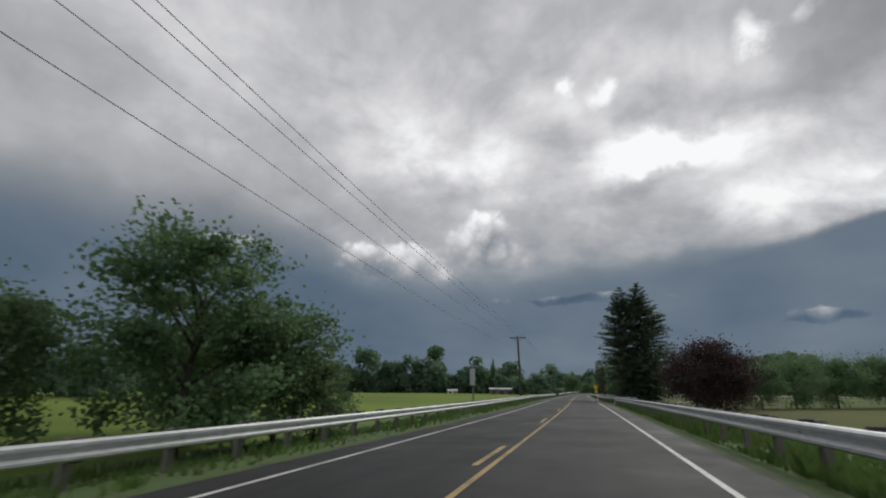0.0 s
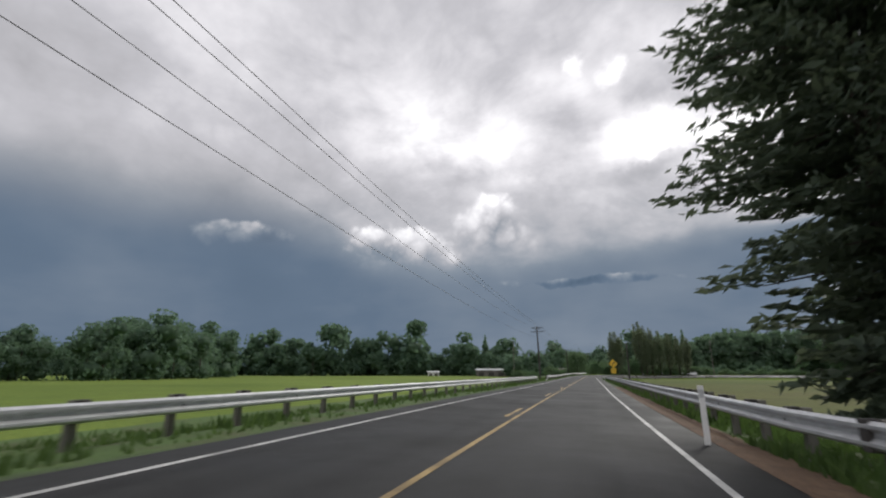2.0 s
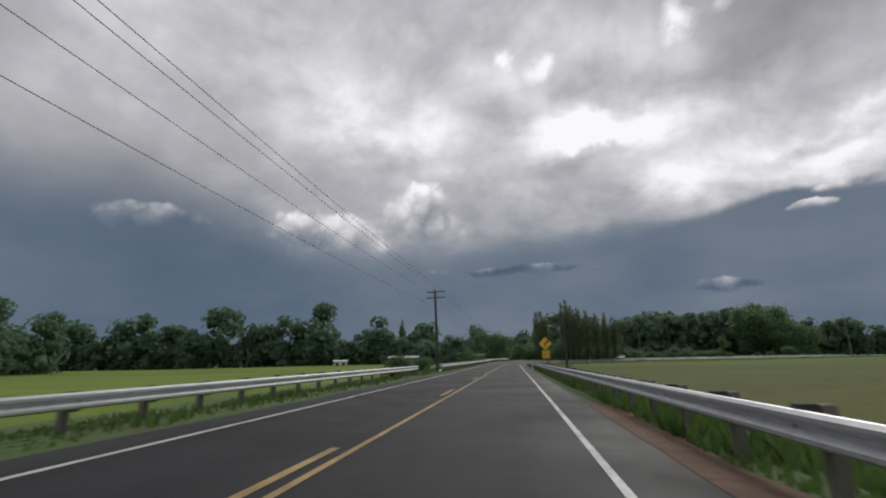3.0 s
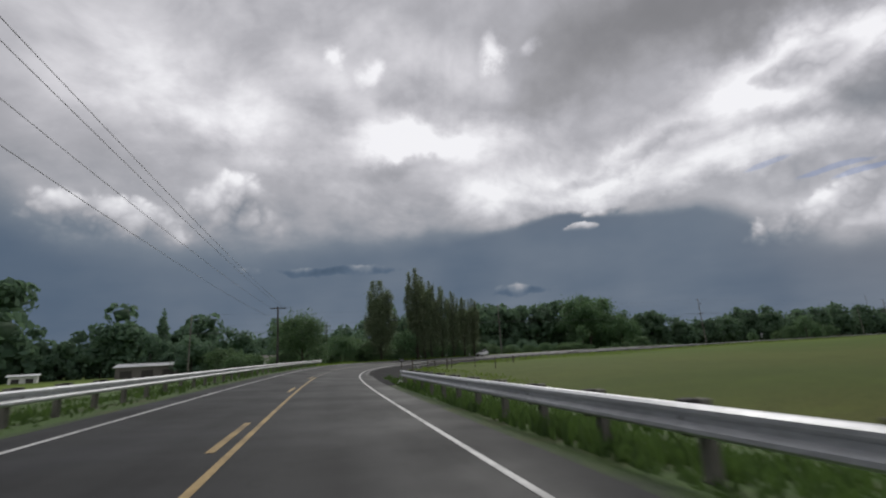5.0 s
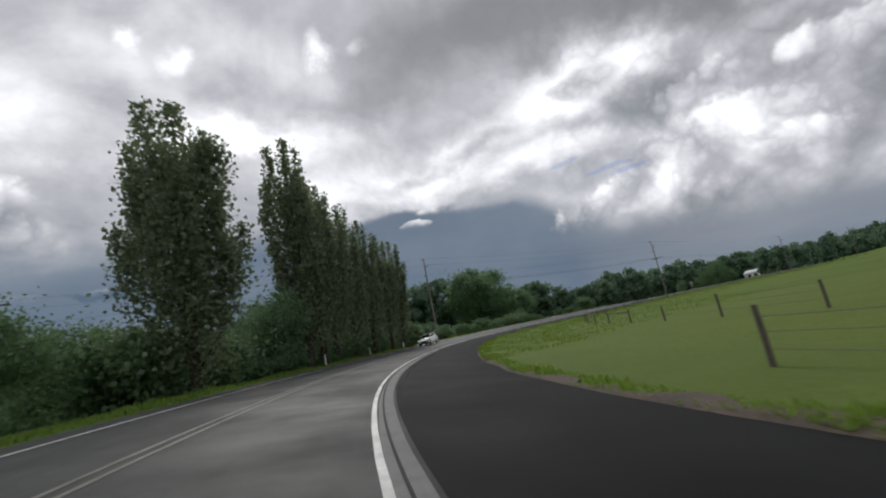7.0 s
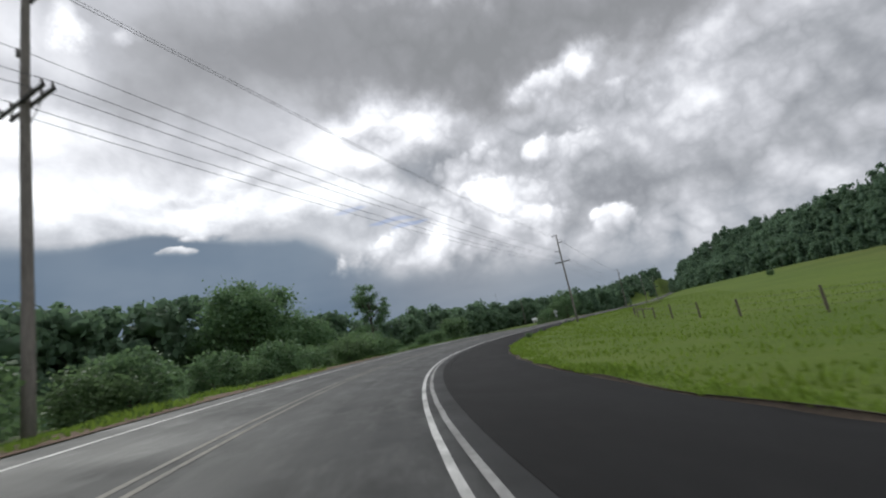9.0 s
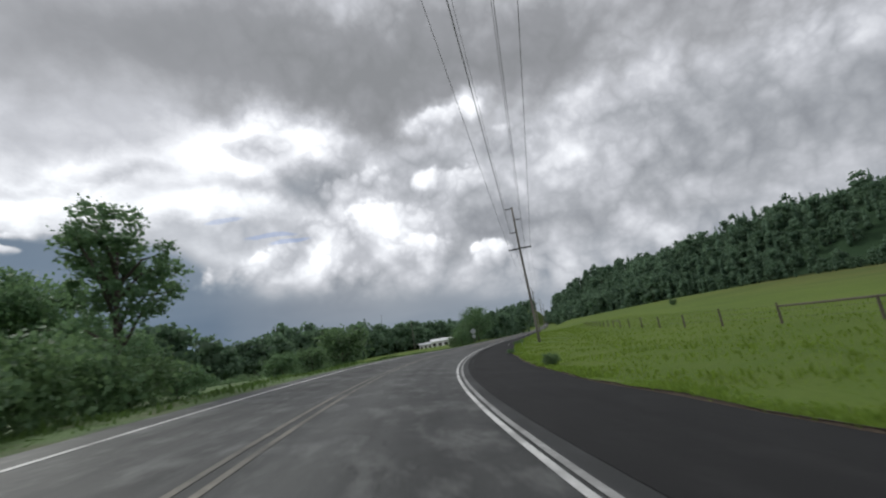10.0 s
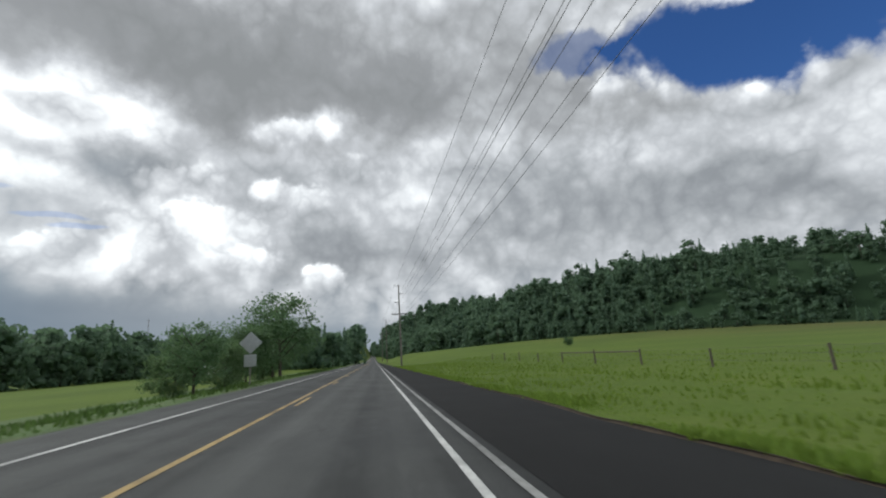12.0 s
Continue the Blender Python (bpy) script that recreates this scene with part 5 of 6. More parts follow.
plant("tree", MAPLE, 95.2, 335.4, "young thin maple with an open crown", scale=0.86)
plant("tree", OAK_E, 166.0, 446.0, "great round tree rising over the scrub", scale=2.5, turn=30)
plant("tree", OAK_B, 186.0, 440.0, "great round tree rising over the scrub", scale=2.1, turn=30)
for x, y, k, m in ((124.5, 339.2, 1.35, BUSH[0]), (110, 337, 0.6, BUSH[2]), (116, 338, 0.7, BUSH[0])):
    plant("bush", m, x, y, "dark upright roadside bush standing alone", "bush", k, 33.0 * k)
for x, y, k in ((82, 328.5, 0.8), (85, 330, 0.95), (88, 331.5, 0.9), (91, 333, 0.95), (94.5, 334, 0.75), (98, 335, 0.6)):
    plant("bush", BUSH[int(x) % 3], x, y, "dense rounded green roadside bush", "bush", k, 29.0 * x, "roadside bushes")
for x, y, k in ((138.4, 322.0, 0.15), (140.8, 321.6, 0.17), (102.4, 317.4, 0.20), (118.8, 320.9, 0.14)):
    plant("weed", BUSH[1], x, y, "tall green weed clump at the apron's edge", "weed", k, 41.0 * x, "weeds by the apron")
# beside the sign at the end
for x, y, k, m in ((196, 340.5, 0.45, OAK_C), (205, 341, 0.62, OAK_B), (211.5, 338.6, 1.28, OAK_D), (219, 341, 0.95, OAK_D), (222, 343, 0.6, OAK_C), (178.6, 337.0, 0.50, OAK_D), (181.6, 339.2, 0.36, OAK_C), (232, 344, 0.6, OAK_B)):
    plant("tree", m, x, y, "leafy roadside tree near the grey-backed road sign", "tree", k, 140.0 * k)
for x, y, k in ((285, 268, 0.75),):
    plant("bush", BUSH[0], x, y, "dark lone bush out in the meadow", "bush", k)


# ---- tree lines far off: woods as one mesh each ----
LOBE = np.array(((1, 0, 0), (-1, 0, 0), (0, 1, 0), (0, -1, 0), (0, 0, 1), (0, 0, -1)), float)
LOBE_FACES = np.array(((0, 2, 4), (2, 1, 4), (1, 3, 4), (3, 0, 4), (2, 0, 5), (1, 2, 5), (3, 1, 5), (0, 3, 5)))


def woods(name, spots, label, mat, seed, firs=0.4, dense=1.0, broad=0.27, leaf=1.0):
    """Many trees in one mesh: spots of x, y, height. Broad trees are heaps of leafy lobes, firs are tiers of sprays round a slim heart."""
    rng = np.random.default_rng(seed)
    C, S, D, H, runs = [], [], [], [], []
    z_at = ground_z(np.array([p[0] for p in spots]), np.array([p[1] for p in spots]))
    for (x, y, h), z0 in zip(spots, z_at):
        if rng.random() < firs:
            h = h * 1.02
            k = int(260 * dense)
            u = rng.random(k) ** 0.8
            tier = np.abs(((u * 9) % 1.0) - 0.15)
            slim = 0.17 + 0.06 * rng.random()
            wide = slim * h * (1.06 - u) * (1.05 - 0.5 * tier) * (0.6 + 0.4 * rng.random(k))
            a = rng.random(k) * 6.283
            c = np.stack([np.cos(a) * wide, np.sin(a) * wide, (0.05 + 0.95 * u) * h], 1)
            sz = 0.085 * h * (1.15 - u) * (0.5 + 0.6 * rng.random(k)) + 0.012 * h
            d = np.stack([np.cos(a), np.sin(a), -0.4 + 1.6 * u ** 3], 1)
            for v, r in ((0.2, 0.75), (0.45, 0.55), (0.68, 0.32)):
                H.append(LOBE * np.array((slim * r * h, slim * r * h, 0.26 * h)) + np.array((x, y, z0 + v * h)))
        else:
            nl = 11
            zl = np.concatenate([[0.12, 0.16], 0.26 + 0.60 * rng.random(nl - 3), [0.86]])
            al = rng.random(nl) * 6.283
            rl = 0.75 * np.sqrt(rng.random(nl)) * broad * np.sqrt(np.maximum(0.03, 1 - ((zl - 0.46) / 0.50) ** 2))
            lobe = np.stack([np.cos(al) * rl, np.sin(al) * rl, zl], 1) * h
            size = h * broad * (0.42 + 0.22 * rng.random(nl)) * np.where(zl > 0.8, 0.75, 1.0)
            k = int(560 * dense)
            j = rng.integers(0, nl, k)
            n = rng.normal(size=(k, 3))
            n[:, 2] += 0.25
            n /= np.linalg.norm(n, axis=1)[:, None]
            c = lobe[j] + n * (size[j] * (0.85 + 0.22 * rng.random(k)))[:, None] * np.array((1, 1, 0.85))
            c[:, 2] = np.maximum(c[:, 2], 0.02 * h)
            sz = 0.088 * leaf * h * (0.5 + 0.8 * rng.random(k))
            d = np.cross(n, rng.normal(size=(k, 3)))
            for q, r in zip(lobe, size):
                H.append((LOBE * (0.9 + 0.2 * rng.random((6, 1)))) @ np.linalg.qr(rng.normal(size=(3, 3)))[0] * r * np.array((0.74, 0.74, 0.62)) + q + np.array((x, y, z0)))
        C.append(c + np.array((x, y, z0)))
        S.append(sz)
        D.append(d)
        runs.append(([(x, y, z0 - 0.5), (x, y, z0 + 0.5 * h)], [0.02 * h, 0.01 * h]))
    ob = new(name, cards(name, np.concatenate(C), np.concatenate(S), mat, rng, 0.0, np.concatenate(D), 0.8))
    tagged(ob, label, "woods", kind="stuff")
    H = np.array(H)
    faces = (LOBE_FACES[None] + 6 * np.arange(len(H))[:, None, None]).reshape(-1, 3)
    tagged(part("inner_foliage", mesh_of("inner_foliage", H.reshape(-1, 3).tolist(), faces.tolist(), mat, smooth=True), None, ob), kind="stuff")
    tagged(part("trunks", tubes("trunks", runs, M_BARK, 4), None, ob), kind="stuff")
    return ob


rw = random.Random(8)
spots = []
for _ in range(16000):
    x = rw.uniform(230, 1100)
    y = rw.uniform(-260, 345)
    d = float(wood_depth(x, y))
    if -2 < d < 170 and rw.random() < (1.0 if d < 40 else 0.7) * (0.5 if x < 650 else 0.26):
        spots.append((x, y, rw.choice((15, 17, 18, 20, 26)) * rw.uniform(0.85, 1.1) * (0.75 if d < 15 and x < 480 else 1.0) * (0.68 if 320 < x < 450 else 1.0)))
for i in range(330):
    x = 236 + 2.2 * i * (1 + i / 400)
    if x < 1100:
        y = float(np.interp(x, WOOD_X, WOOD_Y)) - rw.uniform(-3, 10)
        spots.append((x, y, rw.uniform(5, 12)))
woods("hill_woods", spots, "dark mixed wood of firs and broadleaves on the hillside", M_WOODS, 3, 0.42, 0.4, 0.36)
ridge = [(rw.uniform(800, 1250), rw.uniform(350, 620), rw.uniform(17, 27)) for _ in range(420)]
woods("ridge_woods", ridge, "dark fir wood on the far ridge", M_WOODS, 4, 0.65, 0.3, 0.34)


def tree_line(points, step, h0, h1, depth, seed):
    r = random.Random(seed)
    out = []
    for (xa, ya), (xb, yb) in zip(points, points[1:]):
        n = max(1, int(math.hypot(xb - xa, yb - ya) / step))
        for i in range(n):
            for row in range(3):
                u = (i + r.random()) / n
                out.append((xa + (xb - xa) * u + r.uniform(-depth, depth), ya + (yb - ya) * u + r.uniform(-depth, depth), r.uniform(h0, h1) * (1.0, 0.75, 0.4)[row]))
    return out


woods("tree_line", tree_line(((-420, 120), (-330, 240), (-230, 330), (-120, 385), (-40, 430), (40, 470)), 6, 12, 23, 14, 6) + [(-240, 322, 27), (-262, 302, 22), (-196, 346, 25), (-30, 436, 26), (5, 452, 22), (-122, 383, 39), (-170, 356, 35), (-139, 374, 30), (-92, 398, 30), (-215, 338, 32), (-155, 366, 26), (-75, 406, 29), (-60, 415, 27)],
      "far line of tall broad trees across the hay field", M_WOODS, 6, 0.04, 1.1, 0.42)
woods("tree_line", tree_line(((30, 468), (130, 480), (200, 474)), 6, 27, 37, 12, 7) + tree_line(((200, 474), (300, 455), (400, 445), (520, 430), (700, 420), (950, 400)), 7, 18, 27, 14, 8),
      "far line of trees beyond the bend", M_WOODS, 7, 0.1, 0.8, 0.42)
woods("tree_line", [(288 + 3.3 * i, 347 - 1.1 * i + 4 * (i % 3), 9 + (i * 7 % 5) * 1.4) for i in range(14)], "grove beside the road far ahead", M_WOODS, 18, 0.35, 1.3, 0.38)
woods("tree_line", tree_line(((-60, 355), (-30, 340), (-8, 330), (20, 335)), 6, 9, 15, 9, 9) + tree_line(((20, 340), (60, 362), (110, 388)), 5, 4.5, 8, 9, 19), "line of lower trees behind the poplars", M_WOODS, 9, 0.05, 2.4, 0.42, 0.6)
woods("tree_line", tree_line(((-200, 260), (-150, 215), (-110, 150), (-95, 90), (-100, 30)), 8, 10, 20, 12, 12), "line of trees along the hay field's edge", M_WOODS, 12, 0.05, 2.2, 0.42, 0.6)
woods("far_woods", tree_line(((-700, 500), (-400, 700), (0, 800), (400, 760), (800, 640), (1300, 520)), 16, 24, 40, 30, 14), "low far woods on the horizon", M_WOODS, 14, 0.3, 0.28, 0.42)
woods("far_woods", tree_line(((-300, -300), (0, -420), (200, -380)), 16, 20, 34, 30, 15), "low far woods on the horizon", M_WOODS, 15, 0.3, 0.28, 0.42)


# ---- grass ----
def grass(seed, s0, s1, lat0, lat1, count, h, label, mat=None):
    rng = np.random.default_rng(seed)
    s = rng.uniform(s0, s1, count)
    lat = lat0 + (lat1 - lat0) * rng.random(count) ** (2.6 if lat1 > 30 else 1.5)
    if 8 < lat0 < 20:
        lat = lat - lat0 + np.array([apron_edge(v) for v in s]) + 0.1
    keep = ~((s > 54.5) & (s < 66.5) & (lat > 0) & (lat < 15))
    s, lat = s[keep], lat[keep]
    count = len(s)
    q = lat + np.interp(s, SS, CC)
    x = np.interp(s, SS, PX) + q * np.interp(s, SS, NX)
    y = np.interp(s, SS, PY) + q * np.interp(s, SS, NY)
    if lat1 > 30:
        # the mown crop beside the first straight has no tall blades
        keep = ~((y < 262) & (x > 13))
        s, lat, x, y = s[keep], lat[keep], x[keep], y[keep]
        count = len(s)
    z = ground_z(x, y) - 0.05
    tall = h * (0.5 + rng.random(count)) * (0.75 + 0.5 * np.sin(s * 0.7 + lat) * np.sin(s * 0.23 - lat * 0.9))
    base = np.stack([x, y, z], 1)
    a = rng.random(count) * 6.283
    w = np.stack([np.cos(a), np.sin(a), np.zeros(count)], 1) * (0.035 + 0.03 * rng.random(count))[:, None]
    lean = rng.normal(size=(count, 3)) * np.array((0.28, 0.28, 0)) * tall[:, None]
    up = np.array((0, 0, 1)) * tall[:, None]
    V = np.stack([base - w, base + w, base + lean * 0.35 + up * 0.6 + w * 0.6, base + lean + up, base + lean * 0.35 + up * 0.6 - w * 0.6], 1).reshape(-1, 3)
    n = count
    me = bpy.data.meshes.new("grass")
    me.vertices.add(5 * n)
    me.vertices.foreach_set("co", V.astype(np.float32).ravel())
    me.loops.add(5 * n)
    me.loops.foreach_set("vertex_index", np.arange(5 * n, dtype=np.int32))
    me.polygons.add(n)
    me.polygons.foreach_set("loop_start", (np.arange(n) * 5).astype(np.int32))
    me.polygons.foreach_set("loop_total", np.full(n, 5, np.int32))
    me.materials.append(mat or M_BLADE)
    me.update(calc_edges=True)
    return tagged(new("grass", me), label, "grass", kind="stuff")


grass(71, -8, 205, 4.75, 12.0, 50000, 0.30, "rough roadside grass under the guardrail", M_BLADE_DULL)
grass(72, -8, 540, -12.5, -4.3, 70000, 0.24, "rough roadside grass on the bank", M_BLADE_DULL)
grass(77, 235, 345, -8.5, -4.2, 35000, 0.24, "fresh green grass strip beside the bend")
grass(73, 200, 520, 8.6, 40.0, 90000, 0.17, "tall green meadow grass inside the bend")

grass(76, 200, 520, 8.6, 9.6, 40000, 0.20, "short ragged grass at the apron's edge")

# ---- signs, mailbox, fences, buildings, car ----
def slab_mesh(name, w, h, t, mat, turn=0.0, corner=0.03):
    """A thin plate with rounded corners in the x z plane, its face towards -y."""
    pts = []
    for sx, sz in ((1, 1), (-1, 1), (-1, -1), (1, -1)):
        for k in range(4):
            base = {(1, 1): 0, (-1, 1): 90, (-1, -1): 180, (1, -1): 270}[(sx, sz)]
            a = radians(base + 30 * k)
            pts.append((sx * (w / 2 - corner) + corner * math.cos(a), sz * (h / 2 - corner) + corner * math.sin(a)))
    c, s = math.cos(radians(turn)), math.sin(radians(turn))
    pts = [(x * c - z * s, x * s + z * c) for x, z in pts]
    n = len(pts)
    verts = [(x, -t / 2, z) for x, z in pts] + [(x, t / 2, z) for x, z in pts]
    faces = [tuple(range(n)), tuple(range(2 * n - 1, n - 1, -1))] + [(i, n + i, n + (i + 1) % n, (i + 1) % n) for i in range(n)]
    me = mesh_of(name, verts, faces, mat)
    bm = bmesh.new()
    bm.from_mesh(me)
    bmesh.ops.recalc_face_normals(bm, faces=bm.faces)
    bm.to_mesh(me)
    bm.free()
    return me


def put(name, me, parent, m, label=""):
    ob = part(name, me, None, parent, label)
    ob.matrix_basis = m
    return ob


def text_mesh(body, size):
    cu = bpy.data.curves.new("text", "FONT")
    cu.body, cu.size, cu.extrude, cu.align_x, cu.align_y = body, size, 0.003, "CENTER", "CENTER"
    tmp = new("text", cu)
    bpy.context.view_layer.update()
    me = bpy.data.meshes.new_from_object(tmp.evaluated_get(bpy.context.evaluated_depsgraph_get()))
    bpy.data.objects.remove(tmp)
    me.materials.clear()
    me.materials.append(M_SIGN_BLACK)
    return me


def curve_sign(x, y):
    """A yellow warning diamond with a bent arrow over a speed plate."""
    z = gz(x, y)
    sign = thing("road_sign", (x, y, z), "yellow diamond curve warning sign over a 35 speed plate", "road sign", turn=2.0)
    put("post", part_post(3.3 - z, 0.05), sign, Matrix())
    face = put("diamond_plate", slab_mesh("diamond_plate", 1.09, 1.09, 0.008, M_SIGN_YELLOW, 45, 0.06), sign, pose(0, -0.06, 2.92 - z))
    arrow = [(-0.11, -0.26), (-0.02, -0.26), (-0.02, -0.05), (0.05, 0.06), (0.14, 0.10), (0.10, 0.02), (0.32, 0.14), (0.17, 0.31), (0.155, 0.20), (0.02, 0.155), (-0.10, 0.0)]
    verts = [(ax, d, az) for d in (-0.006, -0.002) for ax, az in [(1.36 * u, 1.36 * v) for u, v in arrow]]
    n = len(arrow)
    faces = [tuple(range(n)), tuple(range(2 * n - 1, n - 1, -1))] + [(i, n + i, n + (i + 1) % n, (i + 1) % n) for i in range(n)]
    put("arrow", mesh_of("arrow", verts, faces, M_SIGN_BLACK), face, Matrix(), "black bent arrow")
    plate = put("speed_plate", slab_mesh("speed_plate", 0.88, 0.92, 0.008, M_SIGN_YELLOW, 0, 0.04), sign, pose(0, -0.06, 1.66 - z))
    put("numerals", text_mesh("35", 0.62), plate, pose(0, -0.006, 0.10, 90, 0, 0), "black numerals 35")
    put("lettering", text_mesh("M.P.H.", 0.17), plate, pose(0, -0.006, -0.31, 90, 0, 0), "black small lettering")
    return sign


def part_post(h, r, mat=None):
    bm = box(bmesh.new(), (2 * r, 2 * r, h + 0.5), (0, 0, h / 2 - 0.25), None, r * 0.2)
    me = bpy.data.meshes.new("post")
    bm.to_mesh(me)
    bm.free()
    me.materials.append(mat or M_POST)
    return me


curve_sign(3.62, 160.0)


def back_sign(x, y, shapes, h, label, turn):
    z = gz(x, y)
    sign = thing("road_sign", (x, y, z), label, "road sign", turn=turn)
    put("post", part_post(h - z, 0.045), sign, Matrix())
    for kind, w, hh, zc in shapes:
        p = put("sign_plate", slab_mesh("sign_plate", w, hh, 0.006, M_SIGN_BACK, 45 if kind == "diamond" else 0, 0.04), sign, pose(0, -0.06, zc - z))
        for dz in (-hh * 0.25, hh * 0.25):
            bm = bmesh.new()
            bmesh.ops.create_cone(bm, cap_ends=True, segments=6, radius1=0.015, radius2=0.015, depth=0.02, matrix=pose(0, -0.01, dz, 90, 0, 0))
            put("bolt", part_mesh("bolt", bm, M_SEAM), p, Matrix())
    return sign


def part_mesh(name, bm, mat):
    me = bpy.data.meshes.new(name)
    bm.to_mesh(me)
    bm.free()
    me.materials.append(mat)
    return me


back_sign(181.4, 334.7, (("diamond", 1.0, 1.0, 2.75), ("square", 0.75, 0.75, 1.65)), 3.3, "grey backs of a diamond sign and plate on a post", -91)
back_sign(-7.6, 33.2, (("square", 0.62, 1.15, 2.15),), 2.7, "grey back of an upright sign panel on a thin post", -40)


def marker(x, y, h, label="slim white plastic roadside marker post", z=None):
    z = gz(x, y) if z is None else z
    m = thing("marker_post", (x, y, z), label, "marker post", "roadside marker posts", turn=road_turn(0))
    bm = box(bmesh.new(), (0.10, 0.02, h + 0.3), (0, 0, h / 2 - 0.15), None, 0.008)
    put("blade", part_mesh("blade", bm, M_WHITE_BOARD), m, Matrix())
    bm = box(bmesh.new(), (0.08, 0.006, 0.14), (0, -0.014, h - 0.14), None, 0.002)
    put("reflector", part_mesh("reflector", bm, M_SIGN_BACK), m, Matrix(), "silver reflector")
    return m


for s, lat, h in ((78.2, 3.95, 1.05), (164.0, 4.45, 1.0)):
    p = road_at(s, lat)
    marker(p.x, p.y, h, z=p.z - 0.05)
for s, lat, h in ((281.5, -4.6, 1.0), (294.5, -4.6, 1.0), (307, -4.6, 1.0)):
    p = road_at(s, lat)
    marker(p.x, p.y, h, z=p.z - 0.08)
marker(132.8, 320.9, 0.55, "short white stake in the grass edge")
marker(136.9, 322.8, 0.22, "short white stake in the grass edge")


def mailbox(x, y, turn):
    z = gz(x, y)
    m = thing("mailbox", (x, y, z), "large black arched mailbox on a timber post", "mailbox", turn=turn)
    put("post", part_post(1.0, 0.06), m, Matrix())
    w, l, wall, n = 0.36, 0.66, 0.20, 9
    prof = [(-w / 2, 0.0), (w / 2, 0.0), (w / 2, wall)] + [(w / 2 * math.cos(math.pi * k / n), wall + 0.16 * math.sin(math.pi * k / n)) for k in range(1, n)] + [(-w / 2, wall)]
    k = len(prof)
    verts = [(u, a, b) for u in (-l / 2, l / 2) for a, b in prof]
    faces = [tuple(range(k))[::-1], tuple(range(k, 2 * k))] + [(i, (i + 1) % k, k + (i + 1) % k, k + i) for i in range(k)]
    body = put("body", mesh_of("body", verts, faces, M_MAILBOX), m, pose(0, 0, 0.98))
    bm = box(bmesh.new(), (0.02, w + 0.02, 0.34), (-l / 2 - 0.01, 0, 0.17), None, 0.008)
    put("door", part_mesh("door", bm, M_MAILBOX), body, Matrix())
    bm = box(bmesh.new(), (0.16, 0.012, 0.05), (0.12, w / 2 + 0.012, 0.27), None, 0.003)
    put("flag", part_mesh("flag", bm, M_RED), body, Matrix(), "small red flag")
    bm = bmesh.new()
    for i, (u, ww) in enumerate(((-0.14, 0.05), (-0.04, 0.10), (0.06, 0.04), (0.14, 0.07))):
        box(bm, (ww, 0.004, 0.10), (u, -w / 2 - 0.004, 0.11), None)
    put("lettering", part_mesh("lettering", bm, M_WHITE_BOARD), body, Matrix(), "pale bars of lettering")
    return m


mailbox(9.2, 240.5, road_turn(249) + 8)


def fence_post(parent, p, h, r=0.07, name="post"):
    V, F = tube_arrays([(0, 0, -0.4), (0.01, 0, h * 0.5), (0, 0.01, h)], [r, r * 0.95, r * 0.85], 7)
    return put(name, mesh_of(name, V, F, M_FENCE), parent, Matrix.Translation(p))


def rail_between(parent, a, b, r, mat, name="rail"):
    V, F = tube_arrays([a, a.lerp(b, 0.5) - Vector((0, 0, 0.01)), b], [r, r, r], 6)
    return put(name, mesh_of(name, V, F, mat), parent, Matrix())


def field_fence(stations, label, rails=(), wires=(0.35, 0.7, 1.0), by_place=False):
    """Posts at (arc length, offset, height); rails between listed neighbours: (index, height, bright)."""
    first = road_at(stations[0][0], stations[0][1]) if not by_place else Vector((stations[0][0], stations[0][1], 0))
    f = thing("fence", (first.x, first.y, gz(first.x, first.y)), label, "fence", "field fences")
    base = f.matrix_world.translation.copy()
    tops = []
    for s, lat, h in stations:
        p = road_at(s, lat) if not by_place else Vector((s, lat, 0))
        q = Vector((p.x, p.y, gz(p.x, p.y))) - base
        fence_post(f, q, h)
        tops.append(q)
    for i, z, bright in rails:
        rail_between(f, tops[i] + Vector((0, 0, z)), tops[i + 1] + Vector((0, 0, z)), 0.035 if bright else 0.06, M_STEEL if bright else M_FENCE)
    for i in range(len(tops) - 1):
        for z in wires:
            rail_between(f, tops[i] + Vector((0, 0, z)), tops[i + 1] + Vector((0, 0, z)), 0.006, M_WIRE, "fence_wire")
    return f


field_fence([(17.5, 223.3, 1.3), (12.8, 227.6, 1.35), (8.5, 227.3, 1.45), (8.9, 229.8, 1.4), (12.3, 236.6, 1.3), (14.0, 239.6, 1.25), (17.5, 246.0, 1.25)],
            "weathered post fence with a pipe farm gate in the meadow", ((3, 1.05, True), (3, 0.6, True), (4, 1.0, False)), by_place=True)

field_fence([(15.5, 235.6, 1.25), (19.5, 237.5, 1.25), (27, 241, 1.2)], "grey timber corner brace of a meadow fence", ((0, 0.95, False),), by_place=True)
field_fence([(258 + 7.5 * i, 20.5, 1.1 + 0.1 * math.sin(i * 2.1)) for i in range(12)], "thin wire fence on grey posts along the meadow", ((3, 0.9, False), (8, 0.9, False)))
field_fence([(348 + 7.0 * i, 21.0, 1.1 + 0.1 * math.sin(i * 1.7)) for i in range(22)], "thin wire fence on grey posts along the meadow", ((2, 0.95, False), (3, 0.95, False), (10, 0.95, False), (15, 0.95, False), (16, 0.95, False)))
stub = road_at(240.0, 8.2)
marker(stub.x, stub.y, 0.5, "short pale stake beside the apron")


